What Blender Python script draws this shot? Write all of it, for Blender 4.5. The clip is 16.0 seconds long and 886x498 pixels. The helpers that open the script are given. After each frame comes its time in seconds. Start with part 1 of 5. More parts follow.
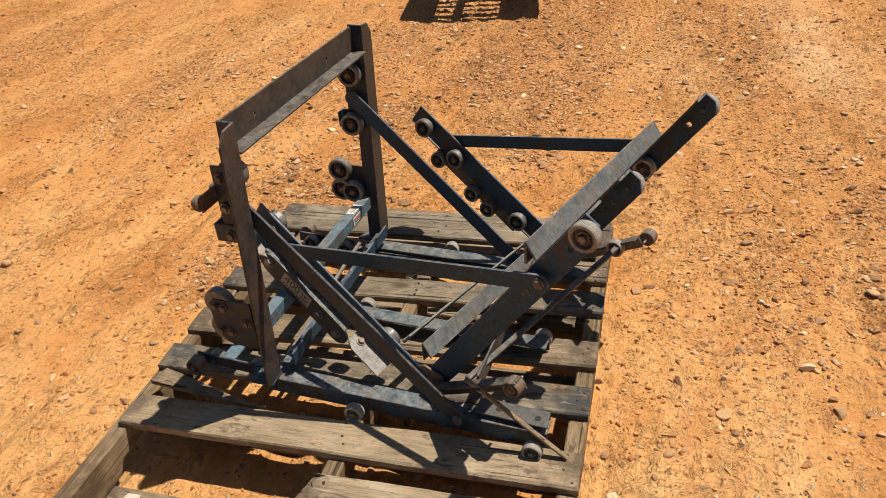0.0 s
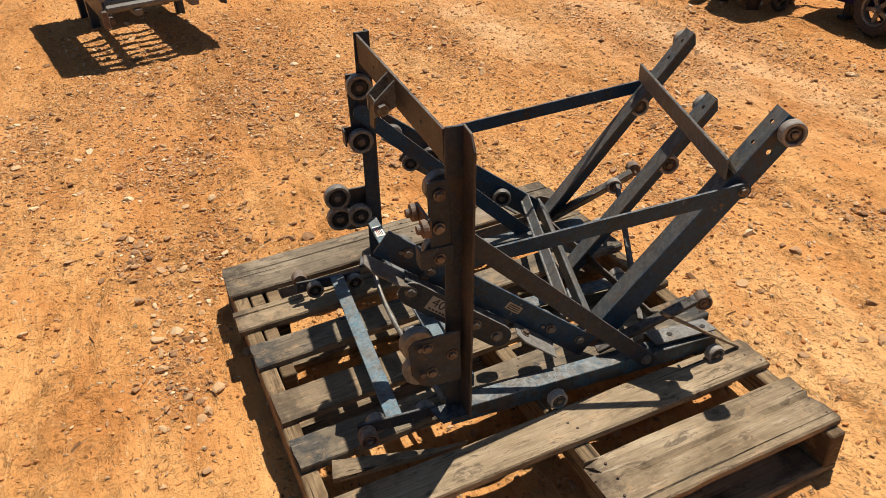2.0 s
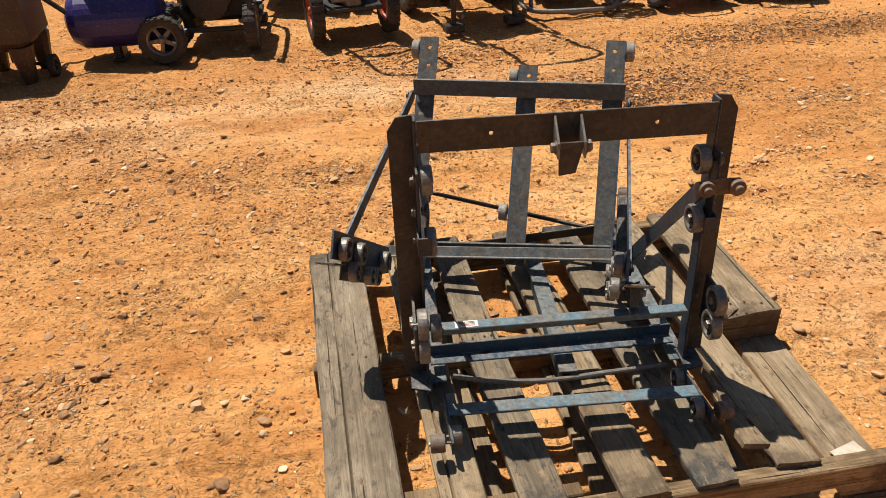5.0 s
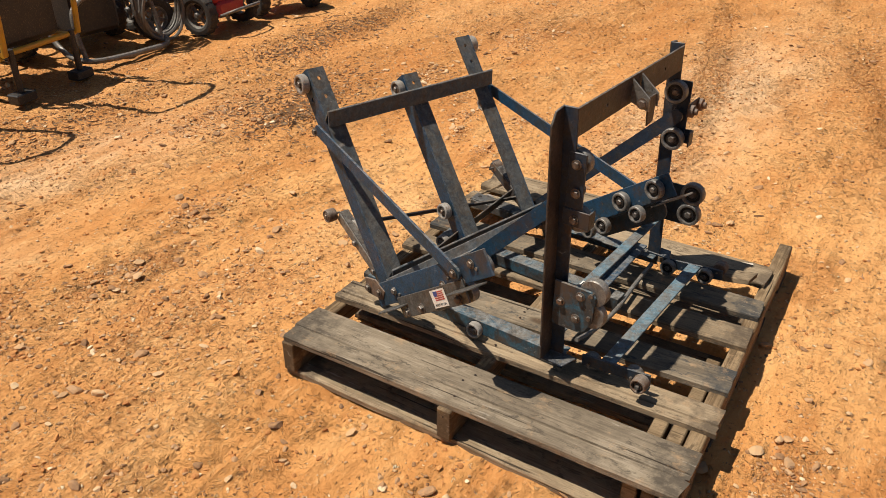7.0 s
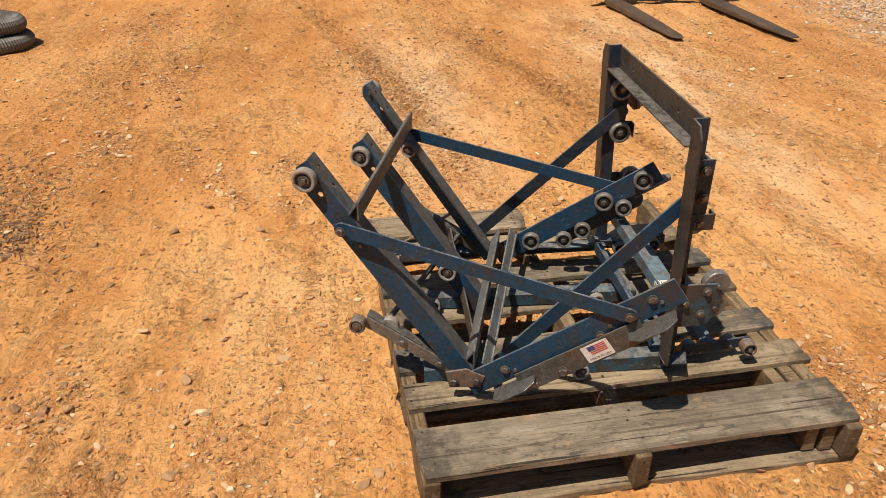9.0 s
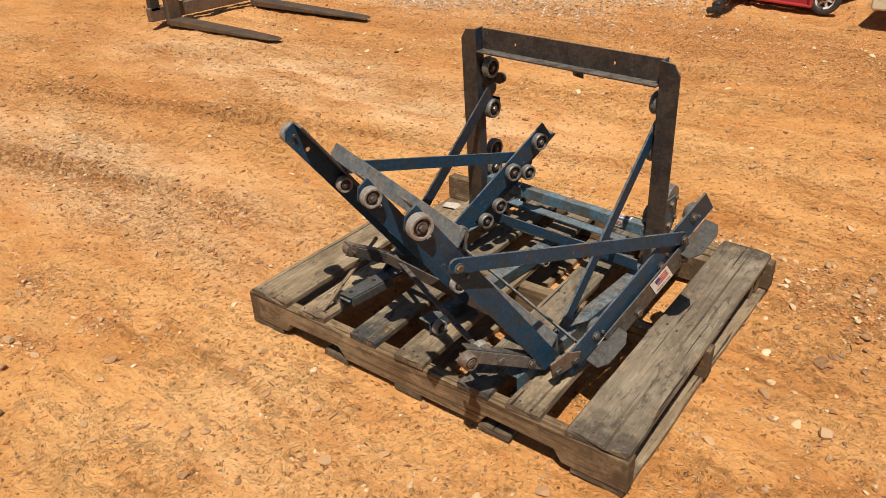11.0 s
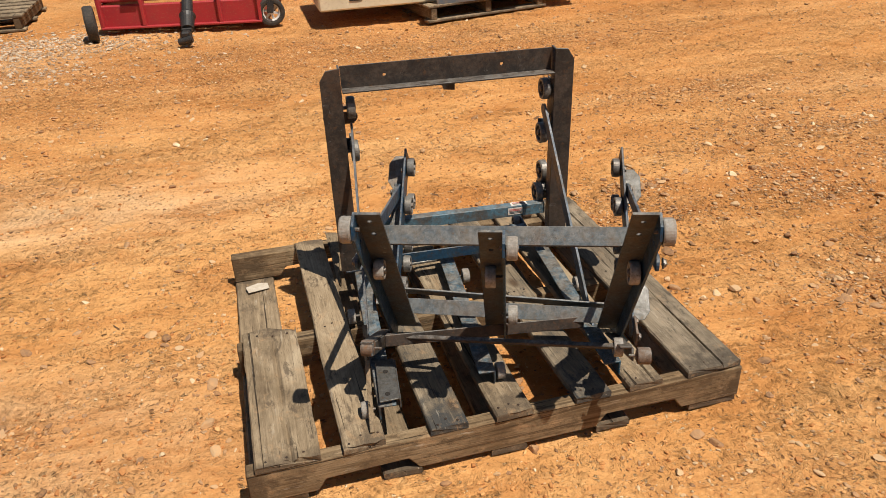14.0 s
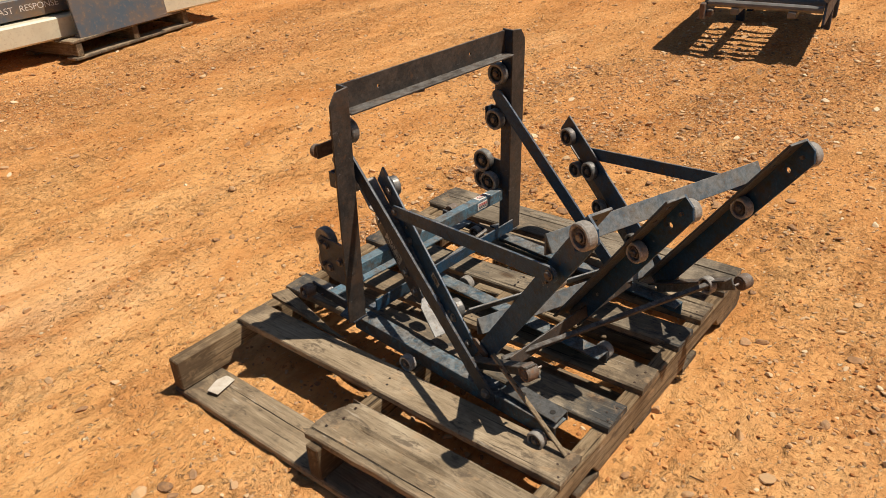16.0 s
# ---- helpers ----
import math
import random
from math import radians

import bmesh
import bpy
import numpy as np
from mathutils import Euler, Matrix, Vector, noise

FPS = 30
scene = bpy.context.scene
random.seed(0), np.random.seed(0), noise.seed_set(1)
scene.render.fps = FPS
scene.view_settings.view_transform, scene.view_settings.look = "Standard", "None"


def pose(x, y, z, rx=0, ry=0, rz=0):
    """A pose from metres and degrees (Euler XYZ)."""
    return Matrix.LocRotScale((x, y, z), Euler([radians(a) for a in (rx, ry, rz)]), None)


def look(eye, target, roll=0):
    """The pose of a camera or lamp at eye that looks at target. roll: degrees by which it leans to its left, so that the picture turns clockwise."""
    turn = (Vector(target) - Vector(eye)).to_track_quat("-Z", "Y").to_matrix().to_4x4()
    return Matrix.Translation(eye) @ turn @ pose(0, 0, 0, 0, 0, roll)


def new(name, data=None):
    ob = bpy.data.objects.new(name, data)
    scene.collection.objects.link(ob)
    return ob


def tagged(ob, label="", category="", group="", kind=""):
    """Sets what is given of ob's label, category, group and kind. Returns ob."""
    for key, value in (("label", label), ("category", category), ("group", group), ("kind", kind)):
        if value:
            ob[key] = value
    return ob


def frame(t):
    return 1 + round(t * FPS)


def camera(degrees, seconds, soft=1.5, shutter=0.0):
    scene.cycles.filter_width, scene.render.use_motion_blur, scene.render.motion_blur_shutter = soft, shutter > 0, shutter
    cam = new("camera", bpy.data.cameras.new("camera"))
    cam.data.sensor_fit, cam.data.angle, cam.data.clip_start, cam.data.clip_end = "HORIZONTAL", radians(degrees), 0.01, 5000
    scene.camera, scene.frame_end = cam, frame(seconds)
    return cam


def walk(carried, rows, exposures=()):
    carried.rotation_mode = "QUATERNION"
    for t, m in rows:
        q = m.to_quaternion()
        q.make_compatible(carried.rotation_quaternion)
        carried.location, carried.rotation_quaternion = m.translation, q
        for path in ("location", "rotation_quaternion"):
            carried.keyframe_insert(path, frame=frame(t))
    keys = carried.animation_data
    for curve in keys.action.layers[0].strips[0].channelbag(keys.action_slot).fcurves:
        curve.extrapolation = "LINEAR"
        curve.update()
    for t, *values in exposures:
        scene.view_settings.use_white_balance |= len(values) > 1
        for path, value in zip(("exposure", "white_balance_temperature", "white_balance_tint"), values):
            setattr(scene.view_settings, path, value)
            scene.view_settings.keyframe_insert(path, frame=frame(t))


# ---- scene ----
cam = camera(60.1, 16.0, soft=0.7)
PATH = [
    (0, (-0.768, -0.181, 1.318), (0.818, 0.38, 0.236), -4.6),
    (0.5, (-0.836, 0.029, 1.307), (0.811, 0.377, 0.227), -3.8),
    (1, (-0.817, 0.362, 1.307), (0.865, 0.43, 0.228), -3.2),
    (1.5, (-0.837, 0.728, 1.293), (0.83, 0.477, 0.216), -3.0),
    (2, (-0.738, 1.05, 1.292), (0.843, 0.468, 0.215), -3.2),
    (2.5, (-0.549, 1.357, 1.31), (0.877, 0.461, 0.232), -3.9),
    (3, (-0.389, 1.671, 1.324), (0.818, 0.489, 0.252), -4.6),
    (3.5, (-0.043, 1.833, 1.308), (0.884, 0.418, 0.24), -4.8),
    (4, (0.298, 1.973, 1.312), (0.903, 0.387, 0.255), -4.5),
    (4.2, (0.429, 2.025, 1.331), (0.893, 0.387, 0.28), -4.2),
    (6.3, (1.997, 1.536, 1.32), (0.882, 0.222, 0.306), -0.0),
    (6.5, (2.113, 1.456, 1.316), (0.898, 0.233, 0.302), -0.1),
    (7, (2.304, 1.22, 1.32), (0.878, 0.252, 0.305), 0.2),
    (7.5, (2.345, 0.873, 1.332), (0.767, 0.176, 0.32), 0.3),
    (8, (2.453, 0.558, 1.335), (0.772, 0.158, 0.329), 0.5),
    (8.5, (2.463, 0.221, 1.342), (0.731, 0.141, 0.344), 0.7),
    (9, (2.366, -0.149, 1.331), (0.646, 0.101, 0.342), 0.6),
    (9.5, (2.355, -0.494, 1.355), (0.708, 0.075, 0.373), -0.0),
    (9.7, (2.321, -0.607, 1.352), (0.721, 0.087, 0.373), -0.2),
    (11.8, (1.248, -1.409, 1.304), (0.482, 0.149, 0.312), -3.2),
    (12, (1.147, -1.446, 1.314), (0.479, 0.156, 0.32), -3.3),
    (12.5, (0.908, -1.436, 1.315), (0.492, 0.249, 0.322), -3.3),
    (13, (0.635, -1.303, 1.288), (0.476, 0.43, 0.303), -3.1),
    (13.5, (0.395, -1.344, 1.298), (0.489, 0.398, 0.319), -2.9),
    (14, (0.198, -1.354, 1.323), (0.551, 0.358, 0.351), -2.6),
    (14.5, (-0.03, -1.18, 1.287), (0.584, 0.457, 0.316), -2.5),
    (15, (-0.314, -1.041, 1.284), (0.56, 0.471, 0.31), -2.7),
    (15.5, (-0.568, -0.929, 1.31), (0.536, 0.42, 0.33), -2.8),
    (16, (-0.716, -0.651, 1.293), (0.557, 0.532, 0.304), -3.0),
]
walk(cam, [(t, look(eye, aim, roll)) for t, eye, aim, roll in PATH], ((0, 0.18), (4, 0.26), (8.5, 0.10), (12, 0.03), (16, 0.08)))

# ---- world, sun ----
SUN_DIR = Vector((0.27, -0.37, 1.0)).normalized()
world = bpy.data.worlds.new("sky")
scene.world = world
world.use_nodes = True
wn = world.node_tree.nodes
sky = wn.new("ShaderNodeTexSky")
sky.sky_type = "NISHITA"
sky.sun_disc = False
sky.sun_elevation = math.asin(SUN_DIR.z)
sky.sun_rotation = math.atan2(SUN_DIR.x, SUN_DIR.y)
wn["Background"].inputs["Strength"].default_value = 0.046
world.node_tree.links.new(sky.outputs[0], wn["Background"].inputs["Color"])
sun = new("sun", bpy.data.lights.new("sun", "SUN"))
sun.data.energy = 5.0
sun.data.angle = radians(0.53)
sun.data.color = (1.0, 0.93, 0.82)
sun.matrix_world = look((0, 0, 8), Vector((0, 0, 8)) - SUN_DIR)


# ---- materials ----
class Nodes:
    """Short hand for building a node material."""

    def __init__(self, name):
        self.mat = bpy.data.materials.new(name)
        self.mat.use_nodes = True
        self.tree = self.mat.node_tree
        self.bsdf = self.tree.nodes["Principled BSDF"]

    def add(self, kind, **inputs):
        n = self.tree.nodes.new(kind)
        for k, v in inputs.items():
            key = k.replace("_", " ")
            if hasattr(v, "is_linked"):
                self.tree.links.new(v, n.inputs[key])
            else:
                n.inputs[key].default_value = v
        return n

    def link(self, a, b):
        self.tree.links.new(a, b)

    def coords(self, scale=(1, 1, 1), space="Object", shift=False):
        tc = self.add("ShaderNodeTexCoord")
        mp = self.add("ShaderNodeMapping")
        mp.inputs["Scale"].default_value = scale
        self.link(tc.outputs[space], mp.inputs["Vector"])
        if shift:
            info = self.add("ShaderNodeObjectInfo")
            mul = self.add("ShaderNodeMath")
            mul.operation = "MULTIPLY"
            mul.inputs[1].default_value = 37.0
            self.link(info.outputs["Random"], mul.inputs[0])
            self.link(mul.outputs[0], mp.inputs["Location"])
        return mp.outputs[0]

    def noise(self, vec, scale, detail=6.0, rough=0.6, distort=0.0):
        n = self.add("ShaderNodeTexNoise", Scale=scale, Detail=detail, Roughness=rough, Distortion=distort)
        self.link(vec, n.inputs["Vector"])
        return n.outputs["Fac"]

    def ramp(self, fac, stops):
        n = self.add("ShaderNodeValToRGB")
        e = n.color_ramp.elements
        while len(e) < len(stops):
            e.new(0.5)
        for el, (pos, col) in zip(e, stops):
            el.position = pos
            el.color = (*col, 1) if len(col) == 3 else (col[0], col[0], col[0], 1)
        self.link(fac, n.inputs[0])
        return n.outputs[0]

    def mix(self, fac, a, b, mode="MIX"):
        n = self.tree.nodes.new("ShaderNodeMix")
        n.data_type = "RGBA"
        n.blend_type = mode
        for sock, v in ((n.inputs[0], fac), (n.inputs[6], a), (n.inputs[7], b)):
            if hasattr(v, "is_linked"):
                self.link(v, sock)
            else:
                sock.default_value = v if isinstance(v, (int, float)) else (*v, 1)
        return n.outputs[2]

    def math(self, op, a, b):
        n = self.tree.nodes.new("ShaderNodeMath")
        n.operation = op
        n.use_clamp = True
        for sock, v in ((n.inputs[0], a), (n.inputs[1], b)):
            if hasattr(v, "is_linked"):
                self.link(v, sock)
            else:
                sock.default_value = v
        return n.outputs[0]

    def bump(self, height, strength, distance=0.004, onto=None):
        n = self.add("ShaderNodeBump", Strength=strength, Distance=distance)
        self.link(height, n.inputs["Height"])
        if onto is not None:
            self.link(onto, n.inputs["Normal"])
        return n.outputs[0]

    def done(self, color, rough, normal=None, metal=0.0, spec=0.5):
        for key, v in (("Base Color", color), ("Roughness", rough), ("Metallic", metal), ("Specular IOR Level", spec)):
            if hasattr(v, "is_linked"):
                self.link(v, self.bsdf.inputs[key])
            else:
                self.bsdf.inputs[key].default_value = v if isinstance(v, (int, float)) else (*v, 1)
        if normal is not None:
            self.link(normal, self.bsdf.inputs["Normal"])
        return self.mat


def ground_material():
    """Bright packed sand, drawn out along the wheel tracks; reddish crumbs where it carries gravel, grit all over."""
    n = Nodes("packed_sand")
    v = n.coords()
    streak = n.coords((0.45, 1.3, 1.0))

    def attribute(name):
        node = n.add("ShaderNodeAttribute")
        node.attribute_name = name
        return node.outputs["Fac"]

    soil, stony, trodden, bleached = attribute("soil"), attribute("stony"), attribute("trodden"), attribute("bleached")
    big = n.noise(streak, 1.1, 6, 0.58, 0.3)
    mid = n.noise(streak, 4.2, 9, 0.64, 0.5)
    lump = n.noise(v, 17, 8, 0.66, 0.3)
    small = n.noise(v, 70, 7, 0.72, 0.2)
    grit = n.noise(v, 260, 4, 0.75)
    base = n.ramp(big, [(0.34, (0.58, 0.255, 0.078)), (0.47, (0.69, 0.332, 0.112)), (0.58, (0.755, 0.390, 0.145)), (0.70, (0.83, 0.480, 0.212))])
    base = n.mix(n.ramp(mid, [(0.36, (0.55,)), (0.50, (0.0,))]), base, (0.50, 0.190, 0.050))
    base = n.mix(n.ramp(mid, [(0.54, (0.0,)), (0.70, (0.6,))]), base, (0.86, 0.49, 0.205))
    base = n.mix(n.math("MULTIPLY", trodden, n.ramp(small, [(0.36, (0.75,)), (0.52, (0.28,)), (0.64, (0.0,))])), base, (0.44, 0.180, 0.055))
    base = n.mix(n.math("MULTIPLY", bleached, n.ramp(mid, [(0.36, (0.25,)), (0.56, (0.85,))])), base, (0.86, 0.60, 0.36))
    # crumbled reddish dirt under gravel and in tracks
    broken = n.math("ADD", n.math("MULTIPLY", soil, 0.95), n.math("MULTIPLY", stony, 0.8))
    loose = n.math("MULTIPLY", n.ramp(lump, [(0.40, (0.30,)), (0.52, (1.0,))]), broken)
    crumb = n.ramp(small, [(0.36, (0.20, 0.080, 0.030)), (0.46, (0.40, 0.165, 0.056)), (0.56, (0.58, 0.270, 0.092)), (0.68, (0.82, 0.50, 0.23))])
    base = n.mix(n.math("MULTIPLY", loose, 0.85), base, crumb)
    # pits darkened and crests paled in colour, as shade and sun on them
    base = n.mix(n.ramp(small, [(0.32, (0.28,)), (0.38, (0.0,))]), base, (0.44, 0.175, 0.053))
    base = n.mix(n.ramp(small, [(0.60, (0.0,)), (0.70, (0.28,))]), base, (0.90, 0.58, 0.28))
    heights = []
    rough = n.ramp(n.noise(streak, 2.3, 6, 0.62, 0.4), [(0.40, (0.15,)), (0.62, (1.0,))])
    # grit: single grains of pale and brown stone
    for scale, share, size in ((40, 0.85, 0.26), (75, 0.83, 0.30), (150, 0.85, 0.33)):
        cell = n.add("ShaderNodeTexVoronoi", Scale=float(scale))
        n.link(n.mix(0.035, v, n.add("ShaderNodeTexNoise", Scale=scale * 1.6).outputs["Color"]), cell.inputs["Vector"])
        sep = n.add("ShaderNodeSeparateColor")
        n.link(cell.outputs["Color"], sep.inputs[0])
        pick = n.ramp(n.math("ADD", sep.outputs[0], n.math("ADD", n.math("MULTIPLY", broken, 0.16), n.math("MULTIPLY", rough, 0.10))), [(share, (0.0,)), (share + 0.01, (1.0,))])
        grain = n.math("MULTIPLY", n.ramp(cell.outputs["Distance"], [(size - 0.05, (1.0,)), (size, (0.0,))]), pick)
        dome = n.math("MULTIPLY", n.ramp(cell.outputs["Distance"], [(0.02, (1.0,)), (size * 0.6, (0.72,)), (size * 1.05, (0.0,))]), pick)
        tone = n.ramp(sep.outputs[1], [(0.0, (0.26, 0.130, 0.066)), (0.35, (0.42, 0.215, 0.098)), (0.62, (0.62, 0.36, 0.17)), (0.82, (0.85, 0.60, 0.33)), (1.0, (0.95, 0.78, 0.52))])
        base = n.mix(n.math("MULTIPLY", grain, 0.85), base, tone)
        heights.append((dome, 0.40 / scale))
        clods = n.ramp(cell.outputs["Distance"], [(0.10, (1.0,)), (0.55, (0.0,))])
        heights.append((n.math("MULTIPLY", n.math("MULTIPLY", clods, rough), n.ramp(sep.outputs[2], [(0.35, (0.0,)), (0.75, (1.0,))])), 0.38 / scale))
    specks = n.ramp(grit, [(0.30, (0.62,)), (0.42, (1.0,)), (0.62, (1.0,)), (0.72, (1.25,))])
    base = n.mix(0.22, base, specks, "MULTIPLY")
    ripple = n.noise(n.coords((7.0, 34.0, 20.0)), 1.6, 5, 0.62, 0.6)
    # ripple troughs tinted as shade, ridges as sun
    base = n.mix(n.ramp(ripple, [(0.34, (0.30,)), (0.44, (0.0,))]), base, (0.47, 0.190, 0.056))
    base = n.mix(n.ramp(ripple, [(0.58, (0.0,)), (0.70, (0.30,))]), base, (0.93, 0.60, 0.29))
    nb = n.bump(mid, 0.45, 0.028)
    nb = n.bump(ripple, 0.6, 0.009, nb)
    nb = n.bump(lump, 0.75, 0.020, nb)
    nb = n.bump(small, 0.70, 0.0050, nb)
    for grain, high in heights:
        nb = n.bump(grain, 0.9, high, nb)
    nb = n.bump(grit, 0.2, 0.001, nb)
    return n.done(base, 0.95, nb, spec=0.12)


def stone_material(name, stops, sand=0.5):
    n = Nodes(name)
    geo = n.add("ShaderNodeNewGeometry")
    v = n.coords()
    tone = n.ramp(geo.outputs["Random Per Island"], stops)
    dust = n.noise(v, 60, 4, 0.7)
    col = n.mix(n.math("MULTIPLY", n.ramp(dust, [(0.35, (0.0,)), (0.65, (1.0,))]), sand), tone, (0.72, 0.37, 0.14))
    return n.done(col, 0.92, n.bump(n.noise(v, 260, 4, 0.7), 0.6, 0.003), spec=0.25)


def wood_material(name, tones, rough=0.85, rings=0.35):
    """Old pallet wood: blotched grey-brown, faint grain, dark checks along it, stained ends, knots and sand in the pores."""
    n = Nodes(name)
    v = n.coords((1, 0.05, 1), shift=True)
    long = n.coords((1, 0.018, 1), shift=True)
    flat = n.coords((1, 0.45, 1), shift=True)
    grain = n.noise(v, 210, 6, 0.70, 0.7)
    blotch = n.noise(flat, 9, 7, 0.68, 0.6)
    col = n.ramp(blotch, [(0.25, tones[0]), (0.43, tones[1]), (0.57, tones[2]), (0.76, tones[3])])
    col = n.mix(n.ramp(grain, [(0.30, (0.75,)), (0.46, (0.0,))]), col, tones[0])
    col = n.mix(n.ramp(grain, [(0.56, (0.0,)), (0.72, (0.55,))]), col, tones[3])
    year = n.noise(n.coords((1, 0.03, 1), shift=True), 48, 3, 0.5, 1.0)
    col = n.mix(n.math("MULTIPLY", n.ramp(year, [(0.36, (1.0,)), (0.46, (0.0,)), (0.54, (0.0,)), (0.60, (0.7,)), (0.66, (0.0,))]), rings), col, tones[0])
    info = n.add("ShaderNodeObjectInfo")
    col = n.mix(1.0, col, n.ramp(info.outputs["Random"], [(0.0, (0.70,)), (1.0, (1.02,))]), "MULTIPLY")
    # knots
    knot = n.add("ShaderNodeTexVoronoi", Scale=7.0)
    n.link(n.coords((1, 0.5, 0.2), shift=True), knot.inputs["Vector"])
    col = n.mix(n.ramp(knot.outputs["Distance"], [(0.05, (0.85,)), (0.12, (0.0,))]), col, (0.075, 0.045, 0.026))
    # stains, darkest towards the nailed ends
    gen = n.add("ShaderNodeTexCoord")
    sep = n.add("ShaderNodeSeparateXYZ")
    n.link(gen.outputs["Generated"], sep.inputs[0])
    ends = n.ramp(sep.outputs["Y"], [(0.0, (0.26,)), (0.13, (0.0,)), (0.87, (0.0,)), (1.0, (0.26,))])
    stain = n.math("ADD", n.noise(n.coords(shift=True), 16, 6, 0.70), n.math("SUBTRACT", ends, 0.0))
    col = n.mix(n.ramp(stain, [(0.56, (0.0,)), (0.76, (0.85,))]), col, tones[4])
    # checks and splits along the grain
    check = n.noise(long, 75, 3, 0.55, 0.25)
    split = n.ramp(check, [(0.315, (1.0,)), (0.355, (0.0,))])
    col = n.mix(n.math("MULTIPLY", split, 0.9), col, (0.035, 0.024, 0.016))
    mud = n.noise(n.coords((1, 0.7, 1), shift=True), 24, 7, 0.74)
    col = n.mix(n.ramp(mud, [(0.56, (0.0,)), (0.68, (0.5,))]), col, (0.46, 0.29, 0.155))
    dirt = n.noise(n.coords((1, 0.35, 1), shift=True), 42, 8, 0.78, 0.5)
    col = n.mix(n.ramp(dirt, [(0.38, (0.8,)), (0.46, (0.0,))]), col, tones[4])
    pale = n.noise(n.coords((1, 0.12, 1), shift=True), 70, 5, 0.7)
    col = n.mix(n.ramp(pale, [(0.62, (0.0,)), (0.72, (0.5,))]), col, (0.55, 0.48, 0.38))
    nb = n.bump(grain, 0.6, 0.003)
    nb = n.bump(n.ramp(check, [(0.300, (0.0,)), (0.345, (1.0,))]), 0.9, 0.004, nb)
    nb = n.bump(n.noise(flat, 60, 5, 0.7), 0.4, 0.003, nb)
    return n.done(col, rough, nb, spec=0.2)


def steel_material(name, paint, grime, rust, worn=0.5, dust=0.5, rough=0.5, metal=0.0, chips=0.5):
    """Old paint over steel: blotched wear, bare chips, rust blooms, upper faces paled both as dust and as sunlight on
    them.
    """
    n = Nodes(name)
    v = n.coords(shift=True)
    wear = n.noise(v, 17, 9, 0.76, 0.6)
    spots = n.noise(v, 62, 8, 0.76, 0.3)
    chip = n.noise(v, 38, 9, 0.80, 0.8)
    fine = n.noise(v, 260, 4, 0.65)
    edge = 0.62 - 0.24 * worn
    col = n.mix(n.ramp(wear, [(edge - 0.04, (0.0,)), (edge + 0.08, (1.0,))]), paint, grime)
    col = n.mix(0.7, col, n.ramp(n.noise(v, 95, 6, 0.75), [(0.30, (0.45,)), (0.5, (1.0,)), (0.70, (1.7,))]), "MULTIPLY")
    col = n.mix(n.ramp(n.noise(v, 7.5, 8, 0.72), [(0.54, (0.0,)), (0.64, (0.7,))]), col, rust)
    col = n.mix(n.ramp(spots, [(0.57, (0.0,)), (0.63, (0.9,))]), col, rust)
    col = n.mix(n.ramp(spots, [(0.33, (0.8,)), (0.39, (0.0,))]), col, (0.012, 0.011, 0.011))
    col = n.mix(n.math("MULTIPLY", n.ramp(chip, [(0.62, (0.0,)), (0.65, (1.0,))]), chips), col, (0.34, 0.33, 0.31))
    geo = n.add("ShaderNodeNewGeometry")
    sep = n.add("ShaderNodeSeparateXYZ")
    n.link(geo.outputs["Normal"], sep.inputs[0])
    # upward faces get a paler colour: settled dust plus painted-in sunlight
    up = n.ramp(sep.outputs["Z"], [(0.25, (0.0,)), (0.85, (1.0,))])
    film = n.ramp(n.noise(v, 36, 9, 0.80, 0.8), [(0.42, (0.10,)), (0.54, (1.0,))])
    dust_and_sun = n.math("MULTIPLY", n.math("MULTIPLY", up, film), dust)
    col = n.mix(dust_and_sun, col, n.mix(n.ramp(spots, [(0.42, (0.0,)), (0.56, (1.0,))]), (0.36, 0.345, 0.32), (0.22, 0.19, 0.15)))
    r = n.ramp(wear, [(0.3, (rough - 0.12,)), (0.7, (min(1.0, rough + 0.22),))])
    nb = n.bump(spots, 0.45, 0.0025)
    nb = n.bump(fine, 0.2, 0.0008, nb)
    return n.done(col, r, nb, metal, 0.35)


def plain_material(name, col, alt, scale, rough, metal=0.0, bump=0.15):
    n = Nodes(name)
    v = n.coords(shift=True)
    a = n.noise(v, scale, 6, 0.65)
    b = n.noise(v, scale * 8, 4, 0.6)
    c = n.mix(n.ramp(a, [(0.36, (0.0,)), (0.68, (1.0,))]), col, alt)
    c = n.mix(n.ramp(b, [(0.55, (0.0,)), (0.75, (0.35,))]), c, (0.40, 0.24, 0.12))
    return n.done(c, rough, n.bump(b, bump, 0.001), metal)


SAND = ground_material()
STONE = stone_material("gravel_stone", [(0.0, (0.15, 0.085, 0.050)), (0.22, (0.26, 0.150, 0.085)), (0.48, (0.39, 0.235, 0.130)), (0.72, (0.50, 0.325, 0.180)), (0.91, (0.62, 0.44, 0.26)), (1.0, (0.80, 0.67, 0.46))], 0.40)
PALE_STONE = stone_material("pale_gravel_stone", [(0.0, (0.24, 0.17, 0.11)), (0.5, (0.45, 0.36, 0.26)), (1.0, (0.64, 0.55, 0.43))], 0.3)
CLOD = stone_material("sand_clod", [(0.0, (0.33, 0.125, 0.042)), (0.4, (0.47, 0.19, 0.060)), (0.8, (0.62, 0.29, 0.10)), (1.0, (0.74, 0.42, 0.18))], 0.35)
WOOD = wood_material("weathered_board", [(0.108, 0.075, 0.045), (0.26, 0.190, 0.118), (0.36, 0.268, 0.168), (0.51, 0.400, 0.266), (0.095, 0.070, 0.048)])
